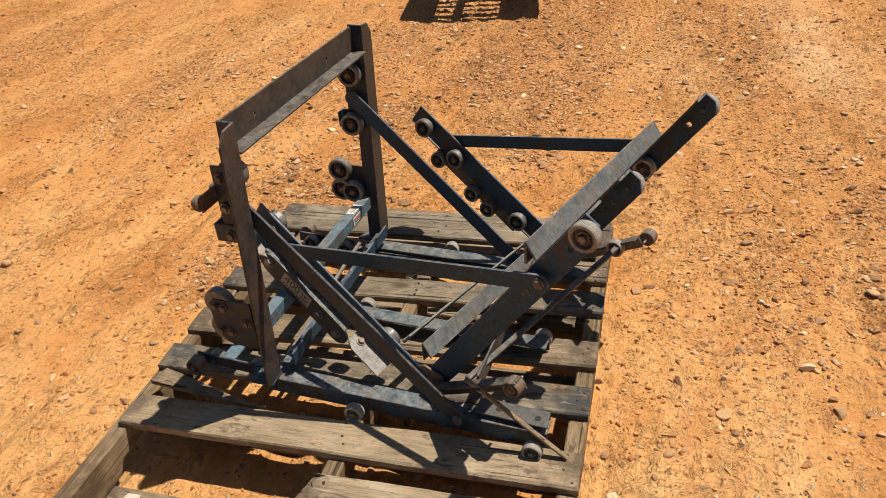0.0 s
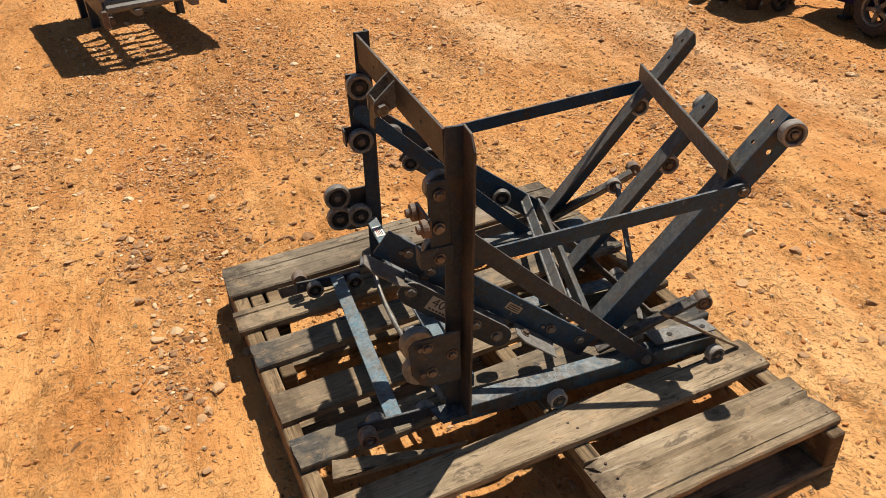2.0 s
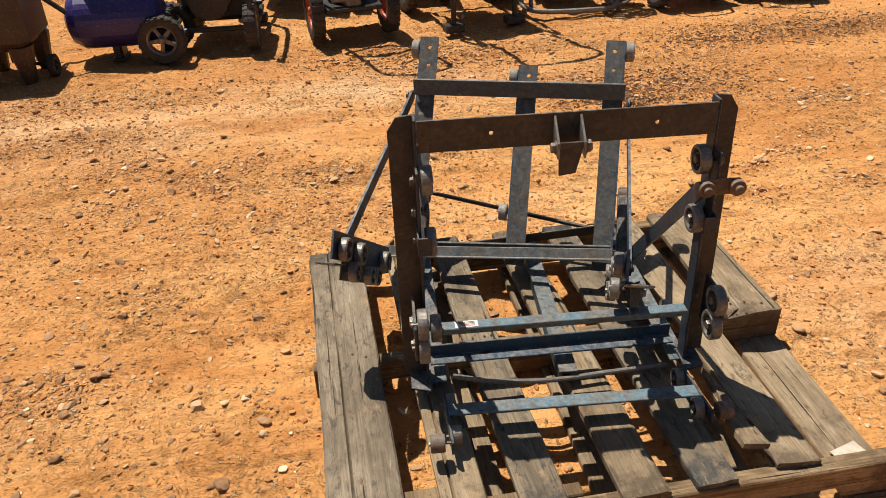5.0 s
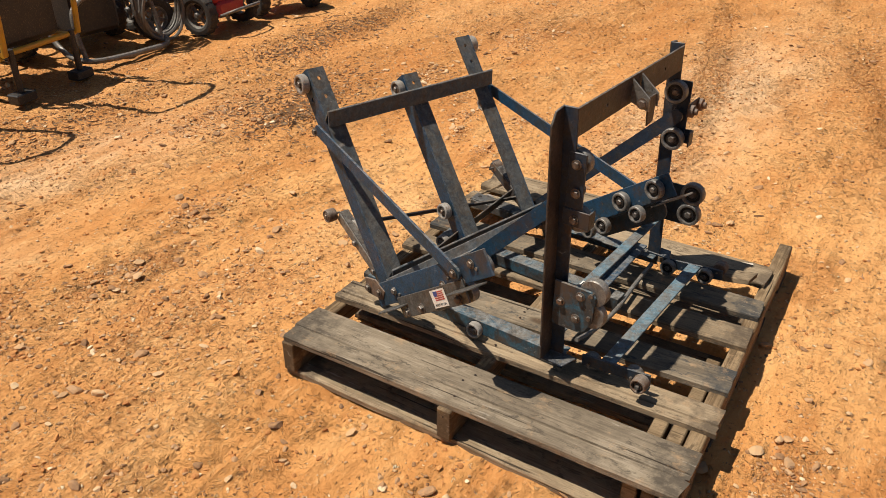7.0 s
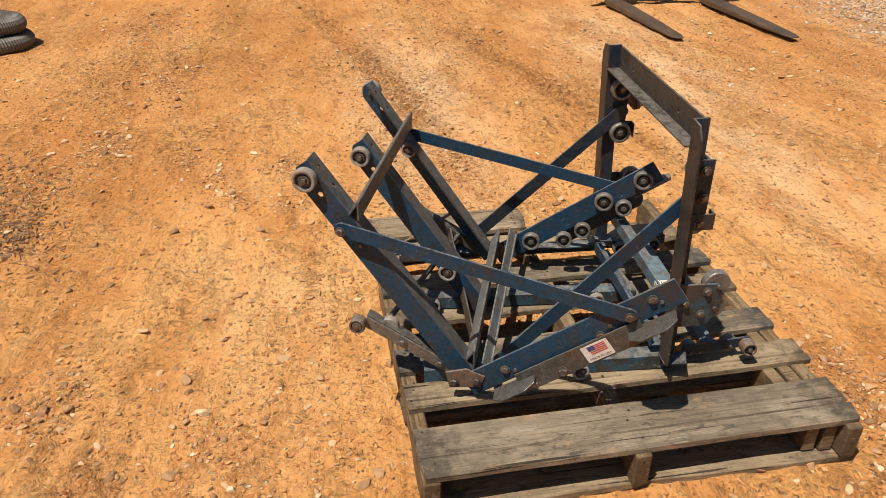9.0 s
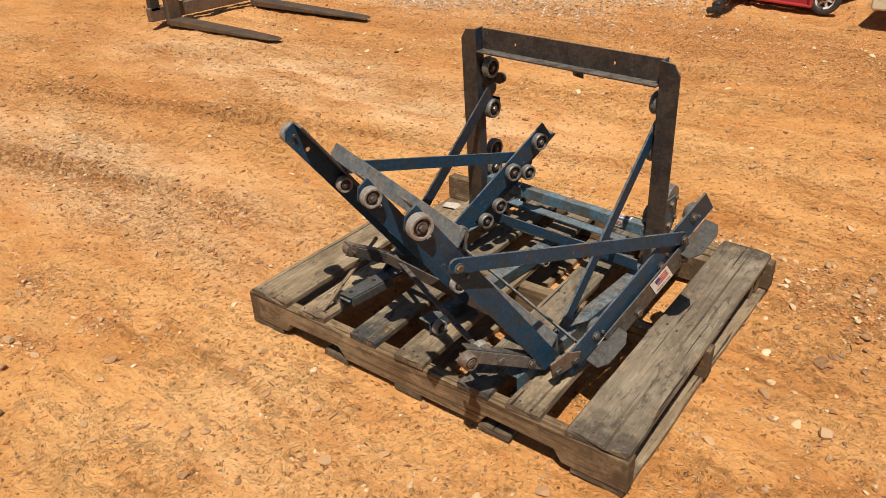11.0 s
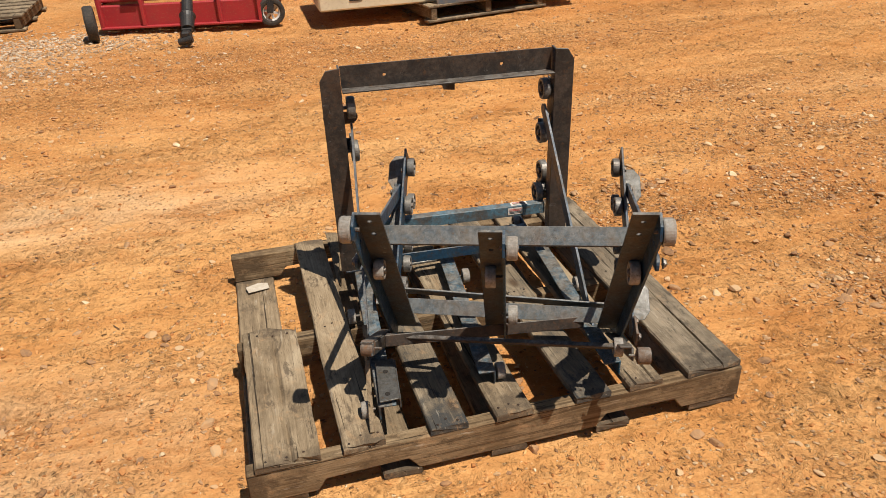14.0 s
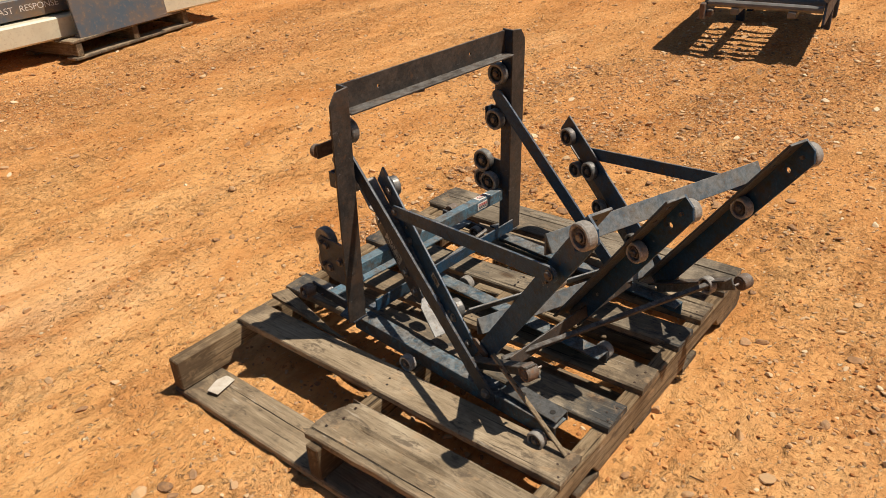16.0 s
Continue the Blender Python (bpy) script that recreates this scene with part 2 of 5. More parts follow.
WOOD_PALE = wood_material("pale_board", [(0.13, 0.088, 0.052), (0.31, 0.228, 0.140), (0.43, 0.325, 0.208), (0.60, 0.478, 0.325), (0.11, 0.080, 0.054)])
WOOD_GREY = wood_material("grey_board", [(0.085, 0.066, 0.046), (0.20, 0.156, 0.108), (0.285, 0.225, 0.156), (0.42, 0.345, 0.252), (0.075, 0.060, 0.045)])
WOOD_LOW = wood_material("brown_stringer", [(0.10, 0.062, 0.032), (0.22, 0.147, 0.080), (0.32, 0.224, 0.128), (0.43, 0.318, 0.196), (0.10, 0.066, 0.038)], rings=0.85)
WOOD_BLUE = wood_material("stained_board", [(0.070, 0.058, 0.044), (0.18, 0.140, 0.096), (0.28, 0.220, 0.150), (0.40, 0.322, 0.228), (0.045, 0.048, 0.050)])
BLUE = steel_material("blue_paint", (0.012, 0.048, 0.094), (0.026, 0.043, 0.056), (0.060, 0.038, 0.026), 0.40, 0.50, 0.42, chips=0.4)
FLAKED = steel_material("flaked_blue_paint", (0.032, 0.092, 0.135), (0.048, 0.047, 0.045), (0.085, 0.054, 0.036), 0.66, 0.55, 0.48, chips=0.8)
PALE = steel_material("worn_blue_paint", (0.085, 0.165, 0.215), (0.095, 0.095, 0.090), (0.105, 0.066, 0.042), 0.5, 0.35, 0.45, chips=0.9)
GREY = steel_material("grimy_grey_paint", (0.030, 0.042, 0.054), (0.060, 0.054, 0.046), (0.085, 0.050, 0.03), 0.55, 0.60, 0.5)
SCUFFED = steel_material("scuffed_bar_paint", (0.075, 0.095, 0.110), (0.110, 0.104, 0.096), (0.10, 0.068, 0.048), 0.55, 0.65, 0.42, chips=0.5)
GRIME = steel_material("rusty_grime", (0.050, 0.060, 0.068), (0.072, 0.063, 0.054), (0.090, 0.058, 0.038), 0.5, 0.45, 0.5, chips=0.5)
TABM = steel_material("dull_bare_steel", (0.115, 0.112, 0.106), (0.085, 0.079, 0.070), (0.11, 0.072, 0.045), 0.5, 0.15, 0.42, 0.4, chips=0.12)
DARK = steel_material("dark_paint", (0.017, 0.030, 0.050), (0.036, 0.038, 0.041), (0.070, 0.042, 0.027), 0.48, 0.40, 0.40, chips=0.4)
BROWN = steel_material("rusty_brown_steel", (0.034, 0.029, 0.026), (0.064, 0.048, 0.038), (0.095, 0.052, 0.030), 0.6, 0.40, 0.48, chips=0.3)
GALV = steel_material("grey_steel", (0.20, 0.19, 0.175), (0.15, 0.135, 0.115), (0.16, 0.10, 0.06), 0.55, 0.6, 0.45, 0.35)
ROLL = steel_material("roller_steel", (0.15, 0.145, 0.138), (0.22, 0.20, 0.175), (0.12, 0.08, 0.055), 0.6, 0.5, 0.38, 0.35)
# near-black that paints the shade inside a roller's recess
RECESS_SHADE = steel_material("recess_shade", (0.020, 0.019, 0.019), (0.045, 0.038, 0.032), (0.05, 0.034, 0.024), 0.5, 0.25, 0.45, 0.1, chips=0.1)
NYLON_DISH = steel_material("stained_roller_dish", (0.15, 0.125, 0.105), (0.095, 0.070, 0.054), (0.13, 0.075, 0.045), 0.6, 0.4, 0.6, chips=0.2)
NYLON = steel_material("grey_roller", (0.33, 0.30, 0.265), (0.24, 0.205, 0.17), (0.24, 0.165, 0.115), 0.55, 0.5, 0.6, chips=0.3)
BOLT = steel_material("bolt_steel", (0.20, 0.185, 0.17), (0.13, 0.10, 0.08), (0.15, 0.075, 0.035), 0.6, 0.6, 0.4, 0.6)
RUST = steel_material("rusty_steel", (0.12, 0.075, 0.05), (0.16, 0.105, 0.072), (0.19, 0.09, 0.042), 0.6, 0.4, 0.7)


# ---- mesh helpers ----
def part(name, bm, material, parent=None, label="", smooth=False):
    me = bpy.data.meshes.new(name)
    bmesh.ops.recalc_face_normals(bm, faces=bm.faces[:])
    for f in bm.faces:
        f.smooth = smooth
    bm.to_mesh(me)
    bm.free()
    me.materials.append(material)
    ob = new(name, me)
    if parent is not None:
        ob.parent = parent
    return tagged(ob, label)


def thing(name, m, label, category, group="", kind=""):
    ob = new(name)
    ob.empty_display_size = 0.05
    ob.matrix_world = m
    return tagged(ob, label, category, group, kind)


def soften(bm, off, angle=30):
    es = [e for e in bm.edges if len(e.link_faces) == 2 and e.calc_face_angle() > radians(angle)]
    bmesh.ops.bevel(bm, geom=es, offset=off, segments=1, affect="EDGES", clamp_overlap=True)


def basis(p, q, e):
    """Length and axes of a bar from p to q whose first side leans to e."""
    p, q, e = Vector(p), Vector(q), Vector(e)
    k = (q - p).normalized()
    e1 = (e - k * e.dot(k)).normalized()
    return p, q, k, e1, k.cross(e1)


def extrude(profile, p, q, e1, e2, bevel=0.0012, steps=1):
    """A bar with a given cross-section, drawn from p to q."""
    bm = bmesh.new()
    rings = []
    for i in range(steps + 1):
        c = p.lerp(q, i / steps)
        rings.append([bm.verts.new(c + e1 * u + e2 * v) for u, v in profile])
    n = len(profile)
    for r0, r1 in zip(rings, rings[1:]):
        for i in range(n):
            bm.faces.new((r0[i], r0[(i + 1) % n], r1[(i + 1) % n], r1[i]))
    bm.faces.new(rings[0])
    bm.faces.new(rings[-1])
    bmesh.ops.recalc_face_normals(bm, faces=bm.faces[:])
    if bevel:
        soften(bm, bevel)
    return bm


def angle_iron(p, q, leg1, leg2, w1, w2, t=0.005):
    """An L-section; its corner runs from p to q, its legs lean to leg1 and leg2."""
    p, q, k, e1, e2 = basis(p, q, leg1)
    if e2.dot(Vector(leg2)) < 0:
        e2 = -e2
    prof = [(0, 0), (w1, 0), (w1, t), (t, t), (t, w2), (0, w2)]
    return extrude(prof, p, q, e1, e2)


def flat_bar(p, q, wide, w, t=0.006):
    """A flat bar centred on the line from p to q, w wide along wide."""
    p, q, k, e1, e2 = basis(p, q, wide)
    return extrude([(-w / 2, -t / 2), (w / 2, -t / 2), (w / 2, t / 2), (-w / 2, t / 2)], p, q, e1, e2)


def holed_bar(p, q, wide, w, t, holes, clip=0.0):
    """A flat bar like flat_bar with round holes bored through on its middle line, at distances from q; one end corner may be cut."""
    p, q, k, e1, e2 = basis(p, q, wide)
    bm = bmesh.new()
    top = (q - p).length

    def quad(pts):
        lo = [bm.verts.new(p + k * y + e1 * x - e2 * t / 2) for x, y in pts]
        hi = [bm.verts.new(p + k * y + e1 * x + e2 * t / 2) for x, y in pts]
        return lo, hi

    def slab(pts):
        lo, hi = quad(pts)
        bm.faces.new(lo)
        bm.faces.new(hi)
        for i in range(len(pts)):
            j = (i + 1) % len(pts)
            bm.faces.new((lo[i], lo[j], hi[j], hi[i]))

    h, at = w / 2, 0.0
    for away, r in sorted(holes, reverse=True):
        y = top - away
        slab([(-h, at), (h, at), (h, y - h), (-h, y - h)])
        turn = [2 * math.pi * i / 16 for i in range(16)]
        inner = quad([(r * math.cos(a), y + r * math.sin(a)) for a in turn])
        grow = [h / max(abs(math.cos(a)), abs(math.sin(a))) for a in turn]
        outer = quad([(g * math.cos(a), y + g * math.sin(a)) for a, g in zip(turn, grow)])
        for i in range(16):
            j = (i + 1) % 16
            bm.faces.new((outer[0][i], outer[0][j], inner[0][j], inner[0][i]))
            bm.faces.new((outer[1][i], outer[1][j], inner[1][j], inner[1][i]))
            bm.faces.new((inner[0][i], inner[0][j], inner[1][j], inner[1][i]))
            bm.faces.new((outer[0][i], outer[0][j], outer[1][j], outer[1][i]))
        at = y + h
    slab([(-h, at), (h, at), (h, top), (-h + clip, top), (-h, top - clip)])
    return bm


def rounded_bar(p, q, wide, w, t=0.006):
    """A flat bar with rounded ends; its line runs from end centre to end centre."""
    p, q, k, e1, e2 = basis(p, q, wide)
    bm = bmesh.new()
    ring = []
    for i in range(9):
        a = -math.pi / 2 + math.pi * i / 8
        ring.append(q + e1 * (w / 2 * math.sin(a)) + k * (w / 2 * math.cos(a)))
    for i in range(9):
        a = math.pi / 2 + math.pi * i / 8
        ring.append(p + e1 * (w / 2 * math.sin(a)) + k * (w / 2 * math.cos(a)))
    lo = [bm.verts.new(c - e2 * t / 2) for c in ring]
    hi = [bm.verts.new(c + e2 * t / 2) for c in ring]
    bm.faces.new(lo)
    bm.faces.new(hi)
    for i in range(len(ring)):
        j = (i + 1) % len(ring)
        bm.faces.new((lo[i], lo[j], hi[j], hi[i]))
    bmesh.ops.recalc_face_normals(bm, faces=bm.faces[:])
    return bm


def plate(corners, t):
    """A flat plate of any outline, t thick on both sides of the middle."""
    c = [Vector(v) for v in corners]
    nrm = (c[1] - c[0]).cross(c[2] - c[1]).normalized()
    bm = bmesh.new()
    lo = [bm.verts.new(v - nrm * t / 2) for v in c]
    hi = [bm.verts.new(v + nrm * t / 2) for v in c]
    bm.faces.new(lo)
    bm.faces.new(hi)
    for i in range(len(c)):
        j = (i + 1) % len(c)
        bm.faces.new((lo[i], lo[j], hi[j], hi[i]))
    bmesh.ops.recalc_face_normals(bm, faces=bm.faces[:])
    soften(bm, min(0.001, t * 0.2))
    return bm


def lathe(profile, axis, centre, segs=24):
    """Turns (radius, along) points round an axis."""
    k = Vector(axis).normalized()
    e1 = k.orthogonal().normalized()
    e2 = k.cross(e1)
    c = Vector(centre)
    bm = bmesh.new()
    rings = []
    for r, a in profile:
        if r < 1e-6:
            rings.append([bm.verts.new(c + k * a)])
        else:
            rings.append([bm.verts.new(c + k * a + (e1 * math.cos(2 * math.pi * i / segs) + e2 * math.sin(2 * math.pi * i / segs)) * r) for i in range(segs)])
    for r0, r1 in zip(rings, rings[1:]):
        for i in range(segs):
            j = (i + 1) % segs
            if len(r0) == 1 and len(r1) == 1:
                continue
            if len(r0) == 1:
                bm.faces.new((r0[0], r1[i], r1[j]))
            elif len(r1) == 1:
                bm.faces.new((r0[i], r0[j], r1[0]))
            else:
                bm.faces.new((r0[i], r0[j], r1[j], r1[i]))
    return bm


def tube(points, r, segs=10, closed=False):
    """A round rod or hose along a line of points."""
    pts = [Vector(p) for p in points]
    bm = bmesh.new()
    rings = []
    ref = None
    m = len(pts)
    for i, p in enumerate(pts):
        if closed:
            k = (pts[(i + 1) % m] - pts[i - 1]).normalized()
        else:
            k = (pts[min(i + 1, m - 1)] - pts[max(i - 1, 0)]).normalized()
        ref = k.orthogonal() if ref is None else ref - k * ref.dot(k)
        e1 = ref.normalized()
        e2 = k.cross(e1)
        rings.append([bm.verts.new(p + (e1 * math.cos(2 * math.pi * j / segs) + e2 * math.sin(2 * math.pi * j / segs)) * r) for j in range(segs)])
    pairs = list(zip(rings, rings[1:])) + ([(rings[-1], rings[0])] if closed else [])
    for r0, r1 in pairs:
        for j in range(segs):
            bm.faces.new((r0[j], r0[(j + 1) % segs], r1[(j + 1) % segs], r1[j]))
    if not closed:
        bm.faces.new(rings[0])
        bm.faces.new(rings[-1])
    return bm


def curve_points(points, n=24):
    """A smooth line through a few points."""
    pts = [Vector(p) for p in points]
    out = []
    for i in range(len(pts) - 1):
        p0, p1, p2, p3 = pts[max(i - 1, 0)], pts[i], pts[i + 1], pts[min(i + 2, len(pts) - 1)]
        steps = max(2, n // (len(pts) - 1))
        for s in range(steps):
            t = s / steps
            out.append(0.5 * (2 * p1 + (p2 - p0) * t + (2 * p0 - 5 * p1 + 4 * p2 - p3) * t * t + (3 * p1 - p0 - 3 * p2 + p3) * t ** 3))
    return out + [pts[-1]]


def merge(*bms):
    out = bmesh.new()
    for b in bms:
        me = bpy.data.meshes.new("tmp")
        b.to_mesh(me)
        b.free()
        out.from_mesh(me)
        bpy.data.meshes.remove(me)
    return out


def box(cx, cy, cz, sx, sy, sz, bevel=0.002, turn=None):
    bm = bmesh.new()
    bmesh.ops.create_cube(bm, size=1, matrix=Matrix.Translation((cx, cy, cz)) @ (turn or Matrix()) @ Matrix.Diagonal((sx, sy, sz, 1)))
    if bevel:
        soften(bm, bevel)
    return bm


def bolt(centre, axis, parent, r=0.0085, h=0.007, tail=0.0, material=None):
    """A hexagon head on a washer, with an optional threaded tail behind it."""
    k = Vector(axis).normalized()
    c = Vector(centre)
    head = lathe([(0, h), (r * 0.86, h), (r, h * 0.8), (r, 0.002), (0, 0.002)], k, c, 6)
    wash = lathe([(0, 0.002), (r * 1.35, 0.002), (r * 1.35, 0), (0, 0)], k, c, 14)
    bits = [head, wash]
    if tail:
        bits.append(lathe([(0, -tail), (r * 0.55, -tail), (r * 0.55, 0), (0, 0)], k, c, 8))
    return part("bolt", merge(*bits), material or BOLT, parent)


def roller(centre, axis, parent, r=0.026, w=0.022, material=None, nut=True):
    """A guide roller: a pale worn ring round a recessed disc, coloured dark as shade on steel rollers, a hub and its
    bolt. axis points away from its support.
    """
    k = Vector(axis).normalized()
    c = Vector(centre)
    h = w / 2
    ring = [(r * 0.72, h * 0.2), (r * 0.72, h * 0.92), (r * 0.78, h), (r * 0.93, h), (r, h * 0.72), (r, -h * 0.75), (r * 0.94, -h), (r * 0.4, -h), (0, -h)]
    ob = part("roller", lathe(ring, k, c, 28), material or ROLL, parent, smooth=False)
    dish = NYLON_DISH if material is NYLON else RUST if material is RUST else RECESS_SHADE
    part("seal", lathe([(0, h * 0.3), (r * 0.34, h * 0.3), (r * 0.35, h * 0.75), (r * 0.46, h * 0.75), (r * 0.50, h * 0.28), (r * 0.74, h * 0.22)], k, c, 24), dish, ob)
    if nut:
        bolt(c + k * h * 0.3, k, ob, r * 0.30, h * 0.9, tail=w * 1.3)
    return ob


# ---- ground ----
def lattice(seed, n=64):
    return np.random.RandomState(seed).rand(n, n)


def value_noise(x, y, table):
    n = table.shape[0]
    xi, yi = np.floor(x).astype(int), np.floor(y).astype(int)
    fx, fy = x - xi, y - yi
    fx, fy = fx * fx * (3 - 2 * fx), fy * fy * (3 - 2 * fy)
    a, b = table[xi % n, yi % n], table[(xi + 1) % n, yi % n]
    c, d = table[xi % n, (yi + 1) % n], table[(xi + 1) % n, (yi + 1) % n]
    return (a * (1 - fx) + b * fx) * (1 - fy) + (c * (1 - fx) + d * fx) * fy


TABLES = [lattice(s) for s in range(6)]


def ground_height(x, y):
    """Uneven packed sand with shallow wheel ruts along x; nearly level under the pallet."""
    x, y = np.asarray(x, float), np.asarray(y, float)
    far = np.clip((np.hypot(x - 0.6, y - 0.5) - 0.7) / 1.6, 0.0, 1.0)
    z = 0.030 * (value_noise(x * 0.7 + 3, y * 0.9 + 8, TABLES[0]) - 0.5) * far
    z = z + 0.016 * (value_noise(x * 1.6, y * 3.4, TABLES[1]) - 0.5) * (0.25 + 0.75 * far)
    z = z + 0.011 * (value_noise(x * 6, y * 9, TABLES[2]) - 0.5) * (0.35 + 0.65 * far)
    z = z + 0.011 * (value_noise(x * 17, y * 22, TABLES[3]) - 0.5) * (0.5 + value_noise(x * 1.2, y * 2.1, TABLES[0]))
    ridge = 1 - np.abs(2 * value_noise(x * 9 + 5, y * 13, TABLES[5]) - 1)
    z = z + 0.012 * (ridge ** 3 - 0.3) * np.clip(value_noise(x * 1.3 + 7, y * 2.2, TABLES[2]) * 2 - 0.6, 0, 1)
    z = z + 0.005 * (value_noise(x * 31, y * 34, TABLES[4]) - 0.5)
    # lugged wheel tracks running out of the yard
    for c in (0.60, 1.42, -1.72):
        off = y - (c + 0.24 * x)
        band = np.exp(-(off / 0.085) ** 4) * np.clip(-0.15 - x, 0, 1)
        z = z + band * (0.013 * np.sin(80 * (x + 0.6 * np.abs(off))) - 0.008)
    return z - 0.004


# patches where gravel has gathered, and where wheels have broken the soil: x, y, reach along x and y, strength
STONY = ((2.80, 0.60, 1.30, 1.20, 0.42), (3.20, 1.25, 0.80, 0.30, 1.0), (3.95, 0.95, 0.60, 0.60, 1.0), (2.20, 1.00, 0.30, 0.15, 0.9), (2.50, 0.70, 0.40, 0.17, 0.8), (2.55, 0.28, 0.60, 0.12, 1.0),
         (1.90, 0.35, 0.28, 0.12, 0.9), (1.62, 0.95, 0.28, 0.22, 0.5), (1.30, 1.16, 0.30, 0.10, 0.5), (0.95, 1.24, 0.30, 0.10, 0.4), (3.10, -0.40, 0.70, 0.17, 0.9),
         (2.00, -0.66, 0.33, 0.13, 0.9), (1.64, -0.72, 0.12, 0.10, 0.7), (2.12, -0.97, 0.20, 0.09, 0.7), (3.00, -1.30, 0.60, 0.22, 0.7), (2.50, -1.80, 0.90, 0.26, 0.8),
         (1.76, -0.03, 0.20, 0.20, 0.5), (1.10, -0.78, 0.18, 0.09, 0.6), (-0.72, 0.34, 0.30, 0.08, 0.5), (-3.00, 4.00, 1.20, 0.35, 0.9), (2.70, 1.65, 0.55, 0.30, 0.8))
# the patch at 0.70, -2.25 is dirt and painted shadow of the equipment row
SOIL = ((1.20, -0.48, 0.60, 0.30, 0.70), (0.20, 3.65, 2.30, 0.45, 0.75), (-1.90, 3.10, 0.80, 0.15, 0.6), (0.70, -2.25, 0.90, 0.30, 0.8), (-0.90, 2.86, 0.13, 0.05, 1.3), (3.70, 0.40, 0.90, 0.25, 0.7), (-0.40, -1.55, 0.42, 0.26, 0.9), (-1.60, -2.20, 0.50, 0.25, 0.7), (1.07, -0.76, 0.16, 0.08, 1.0),
        (-1.40, 0.15, 1.10, 0.17, 0.7), (-2.70, 0.80, 0.80, 0.16, 0.6), (-1.75, 2.40, 0.80, 0.08, 0.7), (0.50, 4.05, 2.00, 0.32, 0.9),
        (2.00, 3.60, 1.00, 0.25, 0.9), (2.50, 2.35, 0.80, 0.15, 0.7), (-0.76, 0.31, 0.32, 0.09, 0.7), (1.42, 1.03, 0.25, 0.10, 0.7), (3.10, -0.40, 0.60, 0.12, 0.8), (0.00, -2.70, 0.60, 0.30, 0.7), (-2.20, -1.30, 0.60, 0.30, 0.5), (2.45, -1.30, 0.50, 0.12, 0.6))


# stretches of paler, dried sand
BLEACHED = ((2.60, -1.45, 1.30, 0.34, 0.55), (0.90, -1.75, 0.90, 0.25, 0.6), (3.40, -0.75, 0.80, 0.20, 0.5), (-2.90, 4.20, 1.40, 0.55, 0.9), (-1.50, 0.25, 1.20, 0.30, 0.75), (-2.20, 1.75, 1.40, 0.40, 0.6), (-0.70, 1.70, 0.80, 0.30, 0.5))
# small heaps of crumbled dirt and stones: x, y, reach
HEAPS = ((-0.86, -0.81, 0.07), (-0.65, -0.67, 0.09), (-0.45, -0.56, 0.07), (-0.78, -0.38, 0.09), (-0.41, -0.37, 0.09), (-1.05, -1.17, 0.14), (-3.36, -1.41, 0.30),
         (-2.02, -1.05, 0.20), (0.70, -0.95, 0.12), (1.72, -0.84, 0.13), (1.95, -1.04, 0.13), (1.53, -0.95, 0.09), (2.20, -1.33, 0.17), (2.85, 0.70, 0.26), (2.15, 1.18, 0.15),
         (2.13, 0.48, 0.13), (2.66, 0.35, 0.17), (3.66, -0.19, 0.28), (1.23, -0.81, 0.10), (0.91, 1.17, 0.10), (1.55, 1.25, 0.10), (0.15, -1.71, 0.16))


def wheel_bands(x, y):
    """Broken soil where tyres have run."""
    d = 0.0 * x
    for c in (0.60, 1.42, -1.72, 2.30):
        d = np.maximum(d, 0.8 * np.exp(-((y - (c + 0.24 * x)) / 0.10) ** 2) * np.clip(-0.15 - x, 0, 1))
    return d * np.clip(2.2 * value_noise(x * 3.1 + 4, y * 5.3, TABLES[5]) - 0.5, 0, 1)


def heaps(x, y):
    return patches(x, y, [(hx, hy, hr * 1.25, hr * 0.7, 1.0) for hx, hy, hr in HEAPS])


def patches(x, y, places):
    """Ragged patches, 0 to about 1."""
    ragged = 0.45 + 0.9 * value_noise(x * 6.5, y * 8.0, TABLES[1]) + 0.5 * (value_noise(x * 19, y * 23, TABLES[3]) - 0.5)
    d = 0.0 * x
    for cx, cy, rx, ry, k in places:
        d = np.maximum(d, k * np.exp(-(((x - cx) / rx) ** 2 + ((y - cy) / ry) ** 2)))
    return np.clip(d * ragged * 1.25, 0, 1.2)


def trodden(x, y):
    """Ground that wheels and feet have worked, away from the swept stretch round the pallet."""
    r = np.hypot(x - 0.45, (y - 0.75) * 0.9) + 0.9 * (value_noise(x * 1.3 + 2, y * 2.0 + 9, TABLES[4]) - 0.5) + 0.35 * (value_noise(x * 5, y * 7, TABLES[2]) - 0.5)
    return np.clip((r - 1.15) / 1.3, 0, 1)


def gravel_density(x, y):
    d = 0.055 + 0.05 * trodden(x, y) + 0.12 * np.clip((value_noise(x * 1.1 + 11, y * 1.9 + 4, TABLES[5]) - 0.58) * 4, 0, 1)
    return d + 0.9 * heaps(x, y) + 0.95 * patches(x, y, STONY) ** 1.6 + 0.12 * patches(x, y, SOIL)


def clod_density(x, y):
    return 0.16 + 0.9 * heaps(x, y) + 0.5 * wheel_bands(x, y) + 0.12 * trodden(x, y) + 0.7 * patches(x, y, SOIL) + 0.35 * patches(x, y, STONY)


